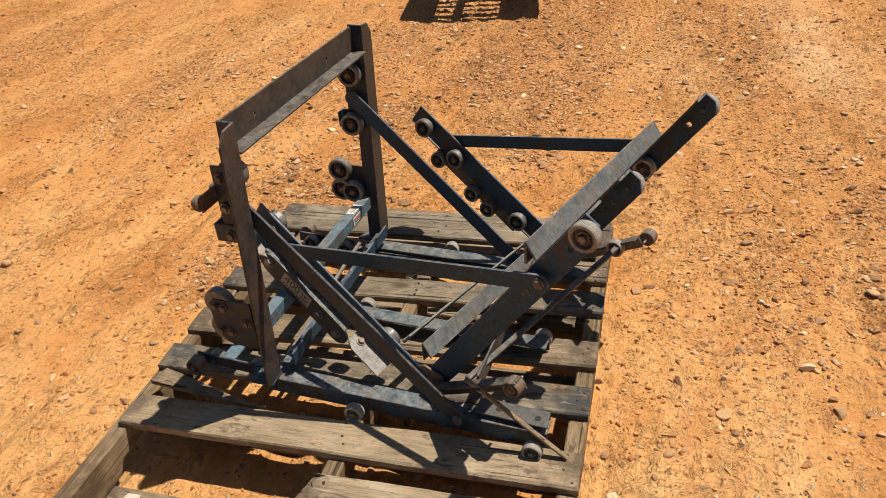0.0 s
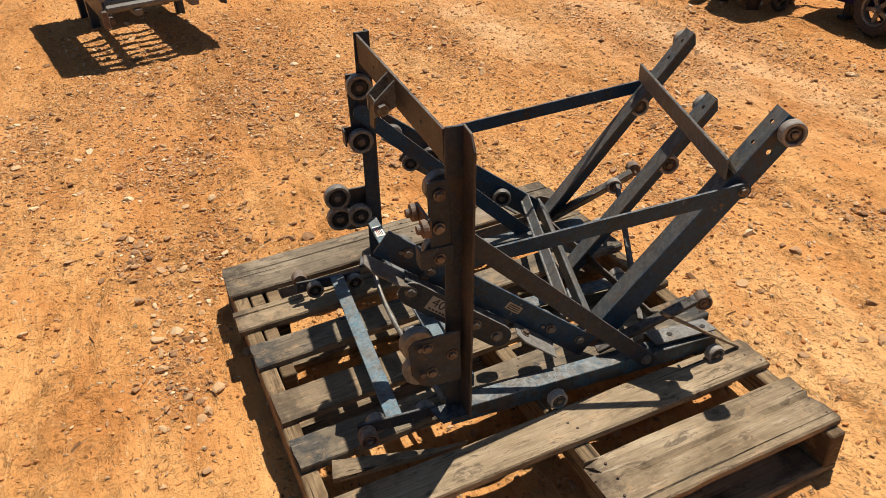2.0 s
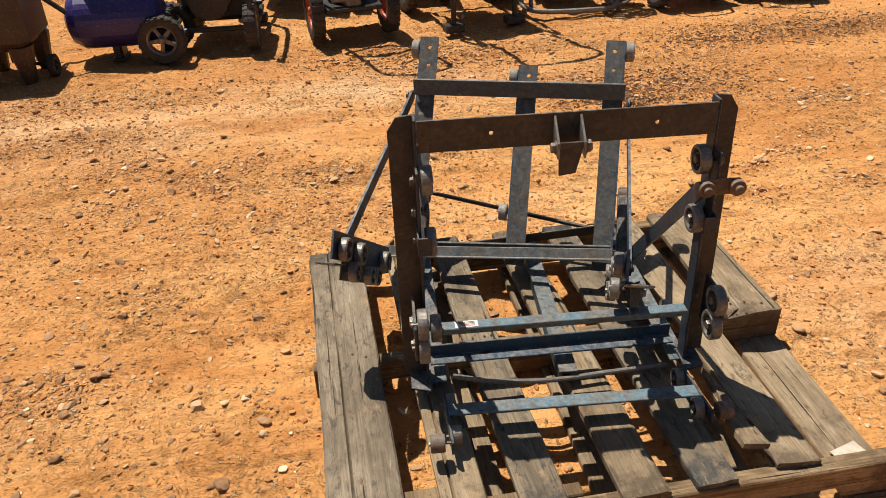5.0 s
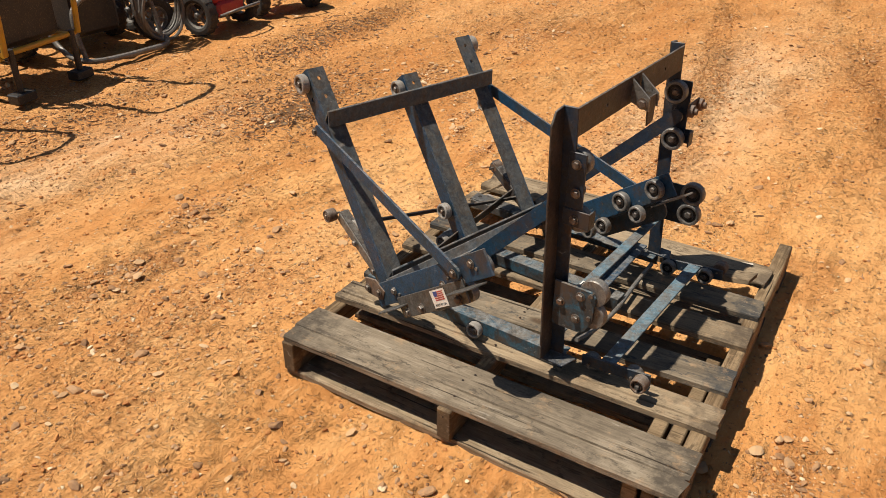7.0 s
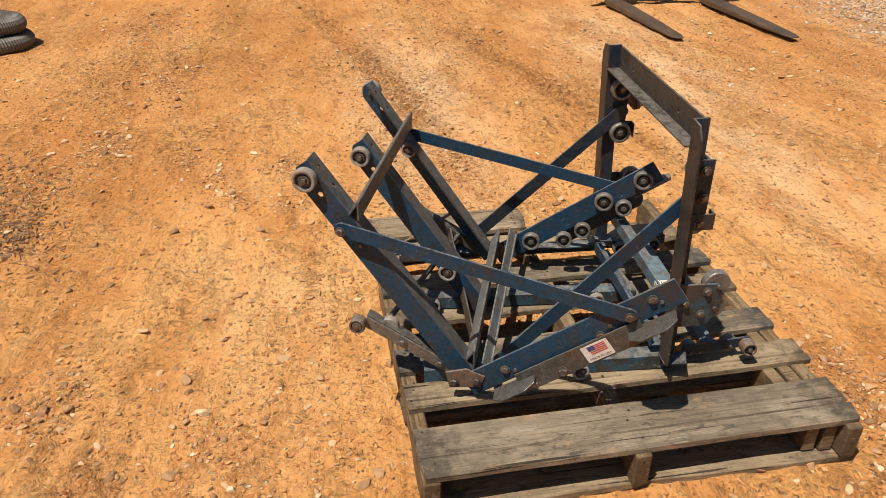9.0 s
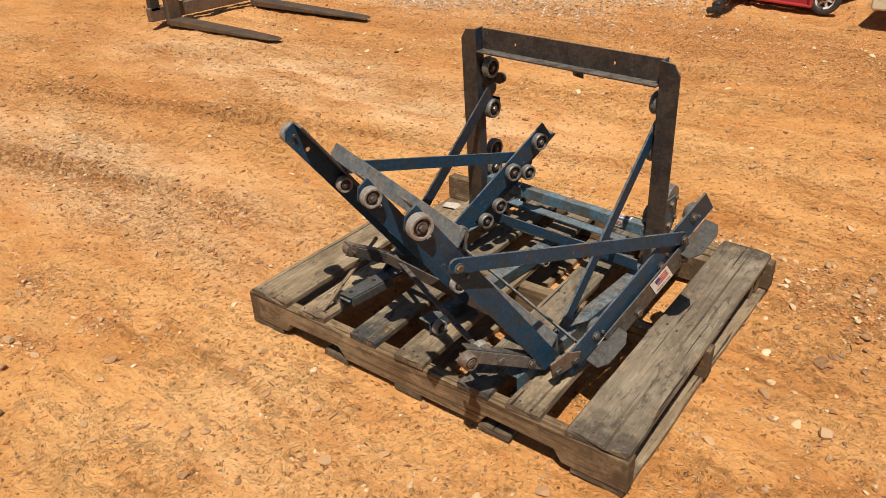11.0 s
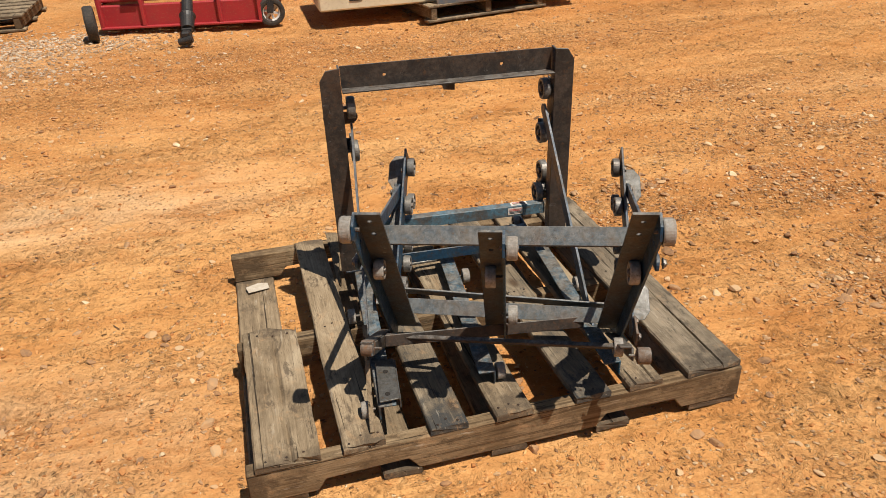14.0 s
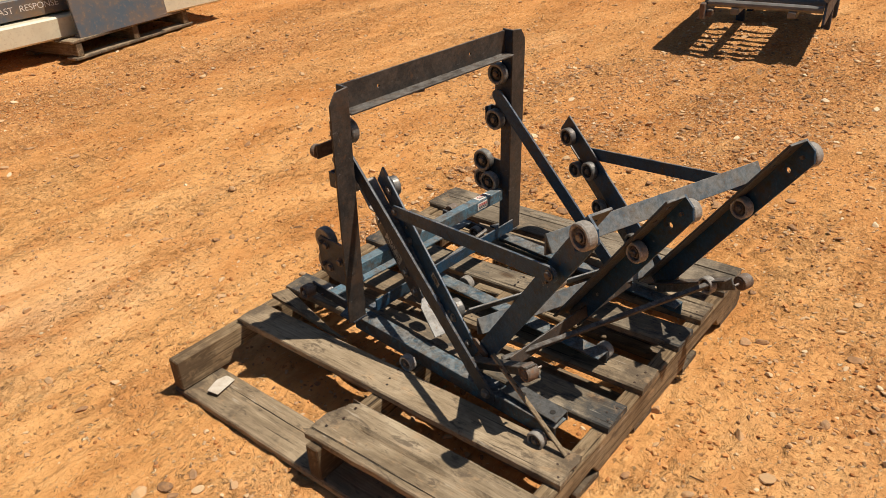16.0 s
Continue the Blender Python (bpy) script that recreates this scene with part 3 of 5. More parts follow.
def build_ground():
    n = 560
    s = np.linspace(-1, 1, n)
    axis = 4.6 * s + 7.0 * s ** 5 + 600.0 * s ** 41
    gx, gy = np.meshgrid(axis + 0.6, axis + 0.5, indexing="ij")
    gz = ground_height(gx, gy)
    verts = np.stack([gx, gy, gz], -1).reshape(-1, 3)
    i, j = np.meshgrid(np.arange(n - 1), np.arange(n - 1), indexing="ij")
    a = (i * n + j).ravel()
    faces = np.stack([a, a + n, a + n + 1, a + 1], -1)
    me = bpy.data.meshes.new("ground")
    me.from_pydata(verts.tolist(), [], faces.tolist())
    me.polygons.foreach_set("use_smooth", [True] * len(me.polygons))
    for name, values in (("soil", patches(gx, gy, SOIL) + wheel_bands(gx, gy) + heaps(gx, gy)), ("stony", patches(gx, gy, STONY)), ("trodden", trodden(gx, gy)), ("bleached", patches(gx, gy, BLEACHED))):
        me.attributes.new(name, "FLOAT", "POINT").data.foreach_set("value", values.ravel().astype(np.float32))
    me.materials.append(SAND)
    tagged(new("ground", me), "packed orange sandy dirt with ruts and gravel", "ground", kind="structure")


def scatter(name, count, seed, lo, hi, reach, material, label, fine=1, flat=(0.36, 0.70), category="gravel", skew=2.0, density=gravel_density, sink=0.20):
    """Angular stones of many sizes, half sunk in the sand, thickest where gravel has gathered."""
    rs = np.random.RandomState(seed)
    ico = bmesh.new()
    bmesh.ops.create_icosphere(ico, subdivisions=fine, radius=1)
    base = np.array([v.co[:] for v in ico.verts])
    ico.verts.index_update()
    tri = np.array([[v.index for v in f.verts] for f in ico.faces])
    ico.free()
    px, py = np.empty(0), np.empty(0)
    while len(px) < count:
        r = reach * rs.rand(60000) ** 0.80
        th = rs.rand(60000) * 2 * np.pi
        x, y = 0.6 + r * np.cos(th), 0.5 + r * np.sin(th)
        keep = rs.rand(60000) < density(x, y)
        keep &= ~((x > -0.06) & (x < 1.24) & (y > -0.09) & (y < 1.06) & (rs.rand(60000) < 0.6))
        px, py = np.append(px, x[keep]), np.append(py, y[keep])
    px, py = px[:count], py[:count]
    size = lo * (hi / lo) ** (rs.rand(count) ** skew)
    b = base[None] * (1 + 0.32 * (rs.rand(count, len(base), 1) - 0.5) / fine)
    # a few flat breaks on every stone
    for k in range(6):
        d = rs.randn(count, 1, 3)
        d /= np.linalg.norm(d, axis=2, keepdims=True)
        over = np.clip((b * d).sum(2, keepdims=True) - (0.38 + 0.36 * rs.rand(count, 1, 1)), 0, None)
        b = b - over * d
    b = b * np.stack([np.full(count, 1.1), 0.55 + 0.4 * rs.rand(count), flat[0] + (flat[1] - flat[0]) * rs.rand(count)], -1)[:, None]
    a, tilt = rs.rand(count, 1) * 6.283, rs.uniform(-0.4, 0.4, (count, 1))
    x, z = b[..., 0] * np.cos(tilt) - b[..., 2] * np.sin(tilt), b[..., 0] * np.sin(tilt) + b[..., 2] * np.cos(tilt)
    x, y = x * np.cos(a) - b[..., 1] * np.sin(a), x * np.sin(a) + b[..., 1] * np.cos(a)
    verts = np.stack([x, y, z], -1) * size[:, None, None]
    verts += np.stack([px, py, ground_height(px, py) + size * sink], -1)[:, None]
    faces = (tri[None] + (np.arange(count) * len(base))[:, None, None]).reshape(-1, 3)
    me = bpy.data.meshes.new(name)
    me.from_pydata(verts.reshape(-1, 3).tolist(), [], faces.tolist())
    me.materials.append(material)
    tagged(new(name, me), label, category, kind="stuff")


build_ground()
scatter("gravel", 42000, 3, 0.0029, 0.0100, 5.6, STONE, "loose brown and tan gravel on the sand")
scatter("sand_clods", 42000, 9, 0.0030, 0.0110, 5.6, CLOD, "small crumbled clods of orange dirt", flat=(0.35, 0.7), category="dirt", density=clod_density, sink=0.30)
scatter("pebbles", 7000, 5, 0.0072, 0.0225, 5.4, STONE, "broken brown and cream pebbles half sunk in sand", 2, skew=2.2, flat=(0.30, 0.60))


def pale_density(x, y):
    return patches(x, y, ((-3.00, 4.25, 1.40, 0.45, 1.0), (-1.70, 4.75, 0.80, 0.40, 0.9), (-2.50, 3.75, 0.60, 0.20, 0.5)))


scatter("pale_gravel", 9000, 21, 0.0060, 0.022, 6.6, PALE_STONE, "pale grey gravel spread over the dirt", density=pale_density)


def straw(count, seed, places=()):
    """Short dry stalks and bark bits strewn over the yard."""
    rs = np.random.RandomState(seed)
    bm = bmesh.new()
    for i in range(count):
        r, th = 4.6 * rs.rand() ** 0.6, rs.rand() * 6.283
        x, y = 0.6 + r * math.cos(th), 0.5 + r * math.sin(th)
        if places:
            cx, cy, rx, ry = places[i % len(places)]
            x, y = cx + rx * rs.randn(), cy + ry * rs.randn()
        if -0.1 < x < 1.3 and -0.15 < y < 1.1:
            continue
        a, ln, w = rs.rand() * 6.283, 0.004 + 0.014 * rs.rand() ** 2, 0.0009 + 0.0012 * rs.rand()
        z = float(ground_height(x, y)) + 0.002
        d = Vector((math.cos(a), math.sin(a), 0.0)) * ln
        s = Vector((-math.sin(a), math.cos(a), 0.0)) * w
        c = Vector((x, y, z))
        up = Vector((0, 0, 0.003 + 0.003 * rs.rand()))
        vs = [bm.verts.new(p) for p in (c - d - s, c + d - s, c + d + s, c - d + s, c - d + up, c + d + up)]
        for f in ((0, 1, 5, 4), (3, 4, 5, 2), (0, 4, 3), (1, 2, 5)):
            bm.faces.new([vs[k] for k in f])
    return tagged(part("straw", bm, plain_material("dry_stalk", (0.22, 0.12, 0.055), (0.38, 0.25, 0.14), 40, 0.8)), "short dry stalks and bark bits on sand", "litter", kind="stuff")


straw(240, 8)
straw(2800, 15, ((-0.42, -1.55, 0.26, 0.15), (-0.20, -1.35, 0.16, 0.08), (-1.60, -2.20, 0.28, 0.12), (-1.00, -2.15, 0.30, 0.12), (0.60, -2.20, 0.40, 0.14)))


# ---- pallet ----
def plank(length, width, thick, seed, crack=None, ragged=0.004, warp=0.002, taper=0.0):
    """A sawn board along local y, top at z = 0: worn edges, uneven ends and, if asked, a split along its length."""
    rs = np.random.RandomState(seed)
    steps = 22
    h = width / 2
    us = [-h, -h + 0.004, -h * 0.5, 0.0, h * 0.5, h - 0.004, h]
    tops = [-0.004, 0.0, 0.0, 0.0, 0.0, 0.0, -0.004]
    crackix = None
    if crack is not None:
        us = us[:2] + [crack - 0.0035, crack, crack + 0.0035] + us[5:]
        tops = [-0.004, 0.0, 0.0, -0.009, 0.0, 0.0, -0.004]
        crackix = 3
    if ragged > 0.015:
        us = [-h, -h + 0.004] + [-h + 0.012 + (width - 0.024) * k / 14 for k in range(15)] + [h - 0.004, h]
        tops = [-0.004] + [0.0] * 17 + [-0.004]
        crackix = min(range(len(us)), key=lambda k: abs(us[k] - (crack or 0.0)))
    m = len(us)
    end0 = rs.rand(m) * ragged
    end1 = rs.rand(m) ** 1.3 * ragged
    if ragged > 0.015:
        end0 = end0 * 0.2
    wob = np.cumsum(rs.randn(steps + 1)) * 0.0006
    edge = np.cumsum(rs.randn(steps + 1, 2), axis=0) * 0.0006
    lift = warp * np.sin(np.linspace(0, 3.1, steps + 1) + rs.rand() * 3)
    bm = bmesh.new()
    rows = []
    for i in range(steps + 1):
        f = i / steps
        top, low = [], []
        for k, (u, tz) in enumerate(zip(us, tops)):
            y = end0[k] + (length - end0[k] - end1[k]) * f
            x = u * (1 - taper * f) + (wob[i] if k == crackix else 0)
            if k == 0:
                x += edge[i, 0]
            if k == m - 1:
                x += edge[i, 1]
            z = tz + lift[i]
            if k == crackix:
                z = lift[i] - 0.009 * min(1.0, 1.6 * abs(math.sin(f * 5.0 + seed)))
            top.append(bm.verts.new((x, y, z)))
            if k in (0, m - 1):
                low.append(bm.verts.new((x, y, lift[i] - thick)))
        rows.append((top, low))
    for (t0, l0), (t1, l1) in zip(rows, rows[1:]):
        for k in range(m - 1):
            bm.faces.new((t0[k], t0[k + 1], t1[k + 1], t1[k]))
        bm.faces.new((l0[0], t0[0], t1[0], l1[0]))
        bm.faces.new((t0[-1], l0[1], l1[1], t1[-1]))
        bm.faces.new((l0[1], l0[0], l1[0], l1[1]))
    for t, l in (rows[0], rows[-1]):
        bm.faces.new((l[0], *t, l[1]))
    return bm


PAL_Z0, PAL_Z1, PAL_Z2 = 0.016, 0.106, 0.123
pallet = thing("wooden_pallet", pose(0.004, -0.072, 0, 0, 0, 2.5), "weathered grey wooden pallet with a broken corner on sand", "pallet")


def pallet_board(name, x0, x1, y0, y1, top, thick, seed, crack=None, skew=0.0, material=None, label="", **kw):
    bm = plank(y1 - y0, x1 - x0, thick, seed, crack, **kw)
    ob = part(name, bm, material or WOOD, pallet, label)
    ob.matrix_basis = pose((x0 + x1) / 2, y0, top, 0, 0, skew)
    return ob


# top deck, from the broken corner along the stringers
pallet_board("top_board", 0.022, 0.165, -0.004, 0.535, PAL_Z2, 0.018, 11, crack=0.012, skew=0.6, ragged=0.045, material=WOOD_PALE, label="short broken grey board with a splintered end")
pallet_board("top_board", 0.216, 0.312, -0.004, 1.015, PAL_Z2, 0.018, 12, crack=None, skew=0.5, ragged=0.008, material=WOOD_PALE)
pallet_board("top_board", 0.414, 0.505, -0.004, 1.032, PAL_Z2, 0.018, 13, skew=1.2, material=WOOD_BLUE)
pallet_board("top_board", 0.572, 0.663, -0.006, 1.034, PAL_Z2, 0.018, 14, skew=1.6)
pallet_board("top_board", 0.772, 0.862, -0.005, 1.040, PAL_Z2, 0.018, 15, skew=1.9, material=WOOD_BLUE)
pallet_board("top_board", 0.910, 1.000, -0.002, 1.050, PAL_Z2, 0.018, 16, crack=0.02, skew=1.0)
pallet_board("top_board", 1.068, 1.218, -0.004, 1.042, PAL_Z2, 0.018, 17, crack=0.022, skew=0.8, ragged=0.014, material=WOOD_GREY, label="wide grey board with a long split")
# bottom deck
for i, (x0, x1) in enumerate(((0.0, 0.125), (0.30, 0.39), (0.56, 0.65), (0.83, 0.92), (1.085, 1.215))):
    pallet_board("bottom_board", x0, x1, 0.0, 1.036, PAL_Z0, 0.018, 31 + i, material=WOOD)


def stringer(y, length, seed, x0=0.0, low=PAL_Z0):
    """A notched bearer along x, 38 mm thick."""
    prof = [(0, PAL_Z0), (0.15, PAL_Z0), (0.17, PAL_Z0 + 0.030), (0.36, PAL_Z0 + 0.034), (0.385, PAL_Z0), (0.83, PAL_Z0), (0.855, PAL_Z0 + 0.034), (1.04, PAL_Z0 + 0.030), (1.06, PAL_Z0), (1.222, PAL_Z0), (1.222, PAL_Z1), (0, PAL_Z1)]
    prof = [(max(x0, x), z) for x, z in prof if x >= x0 or z in (PAL_Z1, PAL_Z0)]
    bm = bmesh.new()
    a = [bm.verts.new((0, x, z)) for x, z in prof]
    b = [bm.verts.new((0.038, x, z)) for x, z in prof]
    bm.faces.new(a)
    bm.faces.new(b)
    for i in range(len(prof)):
        j = (i + 1) % len(prof)
        bm.faces.new((a[i], a[j], b[j], b[i]))
    bmesh.ops.recalc_face_normals(bm, faces=bm.faces[:])
    soften(bm, 0.003)
    ob = part("stringer", bm, WOOD_LOW, pallet)
    ob.matrix_basis = pose(0, y + 0.038, 0, 0, 0, -90)
    return ob


stringer(0.0, 1.222, 1)
stringer(0.475, 1.222, 2)
stringer(0.996, 1.222, 3)
for y0, x0, x1 in ((0.954, 0.70, 1.195), (0.911, 0.955, 1.19)):
    ob = part("side_brace", box(0, 0, 0, x1 - x0, 0.034, 0.086, 0.003), WOOD_LOW, pallet, "extra brown bearer nailed beside the stringer")
    ob.matrix_basis = pose((x0 + x1) / 2, y0 + 0.02, 0.061)
bm = bmesh.new()
outline = [(0.3135, 0.985), (0.362, 0.972), (0.358, 0.930), (0.345, 0.860), (0.334, 0.812), (0.326, 0.760), (0.318, 0.700), (0.3135, 0.720)]
lo = [bm.verts.new((x, y, 0.1065 + 0.22 * max(0.0, y - 0.82))) for x, y in outline]
hi = [bm.verts.new((x - 0.002, y, 0.120 + 0.22 * max(0.0, y - 0.82))) for x, y in outline]
bm.faces.new(lo)
bm.faces.new(hi)
for i in range(len(outline)):
    j = (i + 1) % len(outline)
    bm.faces.new((lo[i], lo[j], hi[j], hi[i]))
part("splinter", bm, WOOD, pallet, "long split sliver of a deck board")
NAIL = plain_material("nail_head", (0.05, 0.045, 0.04), (0.10, 0.05, 0.03), 60, 0.6, 0.6)
nail_bm = lathe([(0, 0.0012), (0.0026, 0.0010), (0.0032, 0), (0, 0)], (0, 0, 1), (0, 0, 0), 8)
nail_me = None
rs = random.Random(4)
for x0, x1, y_end in ((0.022, 0.165, 0.53), (0.216, 0.312, 1), (0.41, 0.50, 1), (0.56, 0.65, 1), (0.75, 0.84, 1), (0.895, 0.985, 1), (1.06, 1.205, 1)):
    for yc in (0.02, 0.494, 1.012):
        if yc > y_end:
            continue
        for k in range(3):
            at = (x0 + (x1 - x0) * (0.2 + 0.3 * k) + rs.uniform(-0.008, 0.008), yc + rs.uniform(-0.012, 0.012), PAL_Z2 + 0.0015)
            if nail_me is None:
                ob = part("nail", nail_bm, NAIL, pallet)
                nail_me = ob.data
            else:
                ob = new("nail", nail_me)
                ob.parent = pallet
            ob.matrix_basis = pose(*at)


BARE = steel_material("bare_steel", (0.21, 0.20, 0.185), (0.15, 0.135, 0.115), (0.17, 0.11, 0.065), 0.45, 0.3, 0.5, 0.2)
HOLE_SHADE = plain_material("hole_shade", (0.012, 0.010, 0.009), (0.02, 0.017, 0.014), 60, 0.8)

# ---- mast frame: an upright gate of angle iron with its base rails ----
MZ = 0.13
mast = thing("mast_frame", pose(0.352, 0.637, MZ, 0, 0, -2.2), "upright dark steel angle-iron mast frame with guide rollers", "steel frame")


def M(s, y, z):
    """A point of the mast: along the gate, behind it, above the ground."""
    return Vector((s, y, z - MZ))


def mw(x, y, z):
    """The same from a place in the world."""
    a = radians(2.2)
    dx, dy = x - 0.352, y - 0.637
    return Vector((dx * math.cos(a) - dy * math.sin(a), dx * math.sin(a) + dy * math.cos(a), z - MZ))


def post(s, out, lean):
    """An angle post that leans slightly forward, its broad flange clipped at the top."""
    def P(o, z):
        return M(s + out * o, -0.008 - lean * (z - 0.15), z)
    flange = plate([P(0, 0.170), P(0.054, 0.170), P(0.054, 0.752), P(0.036, 0.780), P(0, 0.784)], 0.005)
    side = flat_bar(P(0.0025, 0.170) + Vector((0, 0.0175, 0)), P(0.0025, 0.784) + Vector((0, 0.0175, 0)), (0, 1, 0), 0.034, 0.005)
    ob = part("post", flange, BROWN, mast, "dark rusty brown angle post")
    part("web", side, DARK, ob, "dark blue side web")
    return ob


W = 0.580
post(0.0, -1, 0.045)
post(W, 1, 0.032)
part("top_bar", merge(holed_bar(M(0.002, -0.0015, 0.748), M(W - 0.002, -0.0005, 0.748), (0, 0, 1), 0.064, 0.005, ((0.140, 0.0045), (0.460, 0.0045))),
                      flat_bar(M(0.002, -0.021, 0.7185), M(W - 0.002, -0.020, 0.7185), (0, 1, 0), 0.036, 0.005)), BROWN, mast, "dark brown angle bar with a worn grey ledge")
part("cross_bar", angle_iron(M(0.008, 0.002, 0.312), M(W - 0.008, 0.002, 0.312), (0, 0, -1), (0, 1, 0), 0.034, 0.028), PALE, mast, "pale blue worn cross bar")
part("cross_bar", angle_iron(mw(0.362, 0.592, 0.188), mw(0.925, 0.58, 0.188), (0, 0, 1), (0, 1, 0), 0.034, 0.034), BLUE, mast, "dark blue angle cross bar")
# latch bracket on the back of the top bar
for s in (0.268, 0.318):
    part("bracket_ear", plate([M(s, 0.004, 0.777), M(s, 0.004, 0.722), M(s, 0.050, 0.706), M(s, 0.050, 0.738)], 0.005), GALV, mast)
part("bracket_tongue", plate([M(0.268, 0.044, 0.738), M(0.318, 0.044, 0.738), M(0.316, 0.048, 0.672), M(0.284, 0.048, 0.676)], 0.004), BROWN, mast)
bolt(M(0.3205, 0.034, 0.724), (1, 0, 0), mast, 0.010, 0.010)
bolt(M(0.2655, 0.034, 0.724), (-1, 0, 0), mast, 0.0125, 0.013)
# backing plates, clips and roller plates on both posts
for s, out in ((0.0, -1), (W, 1)):
    o = s + out * 0.004
    y = -0.004
    part("backing_plate", plate([M(o, y, 0.690), M(o, y + 0.040, 0.690), M(o, y + 0.040, 0.545), M(o, y, 0.545)], 0.005), DARK, mast)
    part("clip", plate([M(o + out * 0.004, y - 0.002, 0.560), M(o + out * 0.004, y + 0.062, 0.560), M(o + out * 0.004, y + 0.062, 0.520), M(o + out * 0.004, y - 0.002, 0.520)], 0.004), DARK, mast)
    part("clip_lip", plate([M(o + out * 0.004, y + 0.060, 0.560), M(o - out * 0.022, y + 0.060, 0.560), M(o - out * 0.022, y + 0.060, 0.520), M(o + out * 0.004, y + 0.060, 0.520)], 0.004), DARK, mast)
    o = s + out * (0.036 if out < 0 else 0.026)
    part("roller_plate", plate([M(o, 0.0, 0.386), M(o, 0.090, 0.386), M(o, 0.102, 0.374), M(o, 0.100, 0.308), M(o, 0.082, 0.276), M(o, 0.064, 0.268), M(o, 0.0, 0.268)], 0.006), FLAKED if s else DARK, mast)
    for yy, zz in ((0.066, 0.366), (0.060, 0.304), (0.018, 0.335)):
        bolt(M(o + out * 0.003, yy, zz), (out, 0, 0), mast, 0.0085, 0.008)
    for yy, zz in ((0.016, 0.665), (0.020, 0.600), (0.022, 0.537)):
        bolt(M(s + out * 0.010, yy, zz), (out, 0, 0), mast, 0.0085, 0.008)
    part("foot", plate([M(s - out * 0.004, -0.012, 0.168), M(s + out * 0.042, -0.012, 0.166), M(s + out * 0.042, 0.045, 0.165), M(s - out * 0.004, 0.060, 0.166)], 0.006), DARK, mast, "worn blue foot plate")
# spool bracket behind one post
part("spool_strap", plate([M(-0.045, 0.046, 0.640), M(0.030, 0.046, 0.640), M(0.030, 0.046, 0.606), M(-0.045, 0.046, 0.606)], 0.005), RUST, mast)
for s in (-0.038, 0.024):
    part("spool", lathe([(0, 0.020), (0.008, 0.020), (0.009, 0.012), (0.016, 0.011), (0.017, 0.003), (0.015, 0), (0, 0)], (0, 1, 0), M(s, 0.049, 0.623), 18), RUST, mast)

# diagonal braces
part("brace", rounded_bar(mw(0.372, 0.650, 0.60), mw(0.318, 0.192, 0.146), (0, 0, 1), 0.036), DARK, mast, "dark blue flat diagonal brace")
part("brace", rounded_bar(mw(0.918, 0.628, 0.60), mw(0.905, 0.190, 0.150), (0, 0, 1), 0.036), BLUE, mast, "blue flat diagonal brace")

for p, ax in (((0.372, 0.632, 0.588), -1), ((0.318, 0.200, 0.154), -1), ((0.918, 0.612, 0.588), 1), ((0.905, 0.198, 0.158), 1)):
    bolt(mw(*p) + Vector((ax * 0.003, 0, 0)), (ax, 0, 0), mast, 0.0095, 0.008)

# base rails lying on the deck
part("base_rail", angle_iron(mw(0.336, 0.655, 0.165), mw(0.312, 0.012, 0.160), (1, 0, 0), (0, 0, -1), 0.042, 0.040), FLAKED, mast, "worn blue base rail of angle iron")
part("base_rail", angle_iron(mw(0.638, 0.655, 0.165), mw(0.606, 0.060, 0.165), (-1, 0, 0), (0, 0, -1), 0.042, 0.036), FLAKED, mast, "worn blue middle rail")
part("base_rail", angle_iron(mw(0.936, 0.640, 0.165), mw(0.912, 0.020, 0.160), (-1, 0, 0), (0, 0, -1), 0.042, 0.040), FLAKED, mast, "worn blue base rail of angle iron")
for p, ax in (((0.300, 0.429, 0.140), -1), ((0.284, 0.037, 0.136), -1), ((0.652, 0.536, 0.150), 1), ((0.622, 0.078, 0.150), 1), ((0.950, 0.399, 0.150), 1)):
    roller(mw(*p), (ax, 0, 0), mast, 0.021, 0.020, NYLON)

plate_bm = merge(plate([mw(0.316, 0.012, 0.172), mw(0.362, 0.014, 0.172), mw(0.374, 0.165, 0.172), mw(0.328, 0.165, 0.172)], 0.004), plate([mw(0.364, 0.014, 0.170), mw(0.364, 0.014, 0.145), mw(0.376, 0.165, 0.145), mw(0.376, 0.165, 0.170)], 0.004))
perforated = part("end_plate", plate_bm, TABM, mast, "galvanised end plate with bolt holes")
# thin dark discs paint the shade of bolt holes on the unbored plate
for x, y in ((0.338, 0.035), (0.346, 0.118)):
    part("hole", lathe([(0, 0.0008), (0.0065, 0.0008), (0.0065, 0), (0, 0)], (0, 0, 1), mw(x, y, 0.1743), 14), HOLE_SHADE, perforated)

# guide rollers on the posts
for p, ax in (((0.374, 0.641, 0.665), 1), ((0.374, 0.651, 0.537), 1), ((0.330, 0.720, 0.373), 1), ((0.330, 0.719, 0.310), 1),
              ((0.917, 0.626, 0.663), -1), ((0.915, 0.636, 0.530), -1), ((0.945, 0.706, 0.378), -1), ((0.945, 0.706, 0.318), -1), ((0.915, 0.660, 0.330), -1)):
    low = p[2] < 0.4 and p[1] > 0.69
    roller(mw(*p), (ax, 0, 0), mast, 0.033 if low else 0.030, 0.022)

# ---- carriage: leaning forks and raised arms, turned on the deck ----
CB = Vector((0.6, 0.36, 0.13))
carriage = thing("lift_carriage", Matrix.Rotation(radians(-17.5), 4, "Z") @ Matrix.Translation(CB), "blue steel carriage of leaning uprights and roller arms", "lift carriage")
U = Vector((0, -0.588, 0.809))
D = Vector((0, 0.809, 0.588))


def C(a, h, z):
    return Vector((a, h, z)) - CB


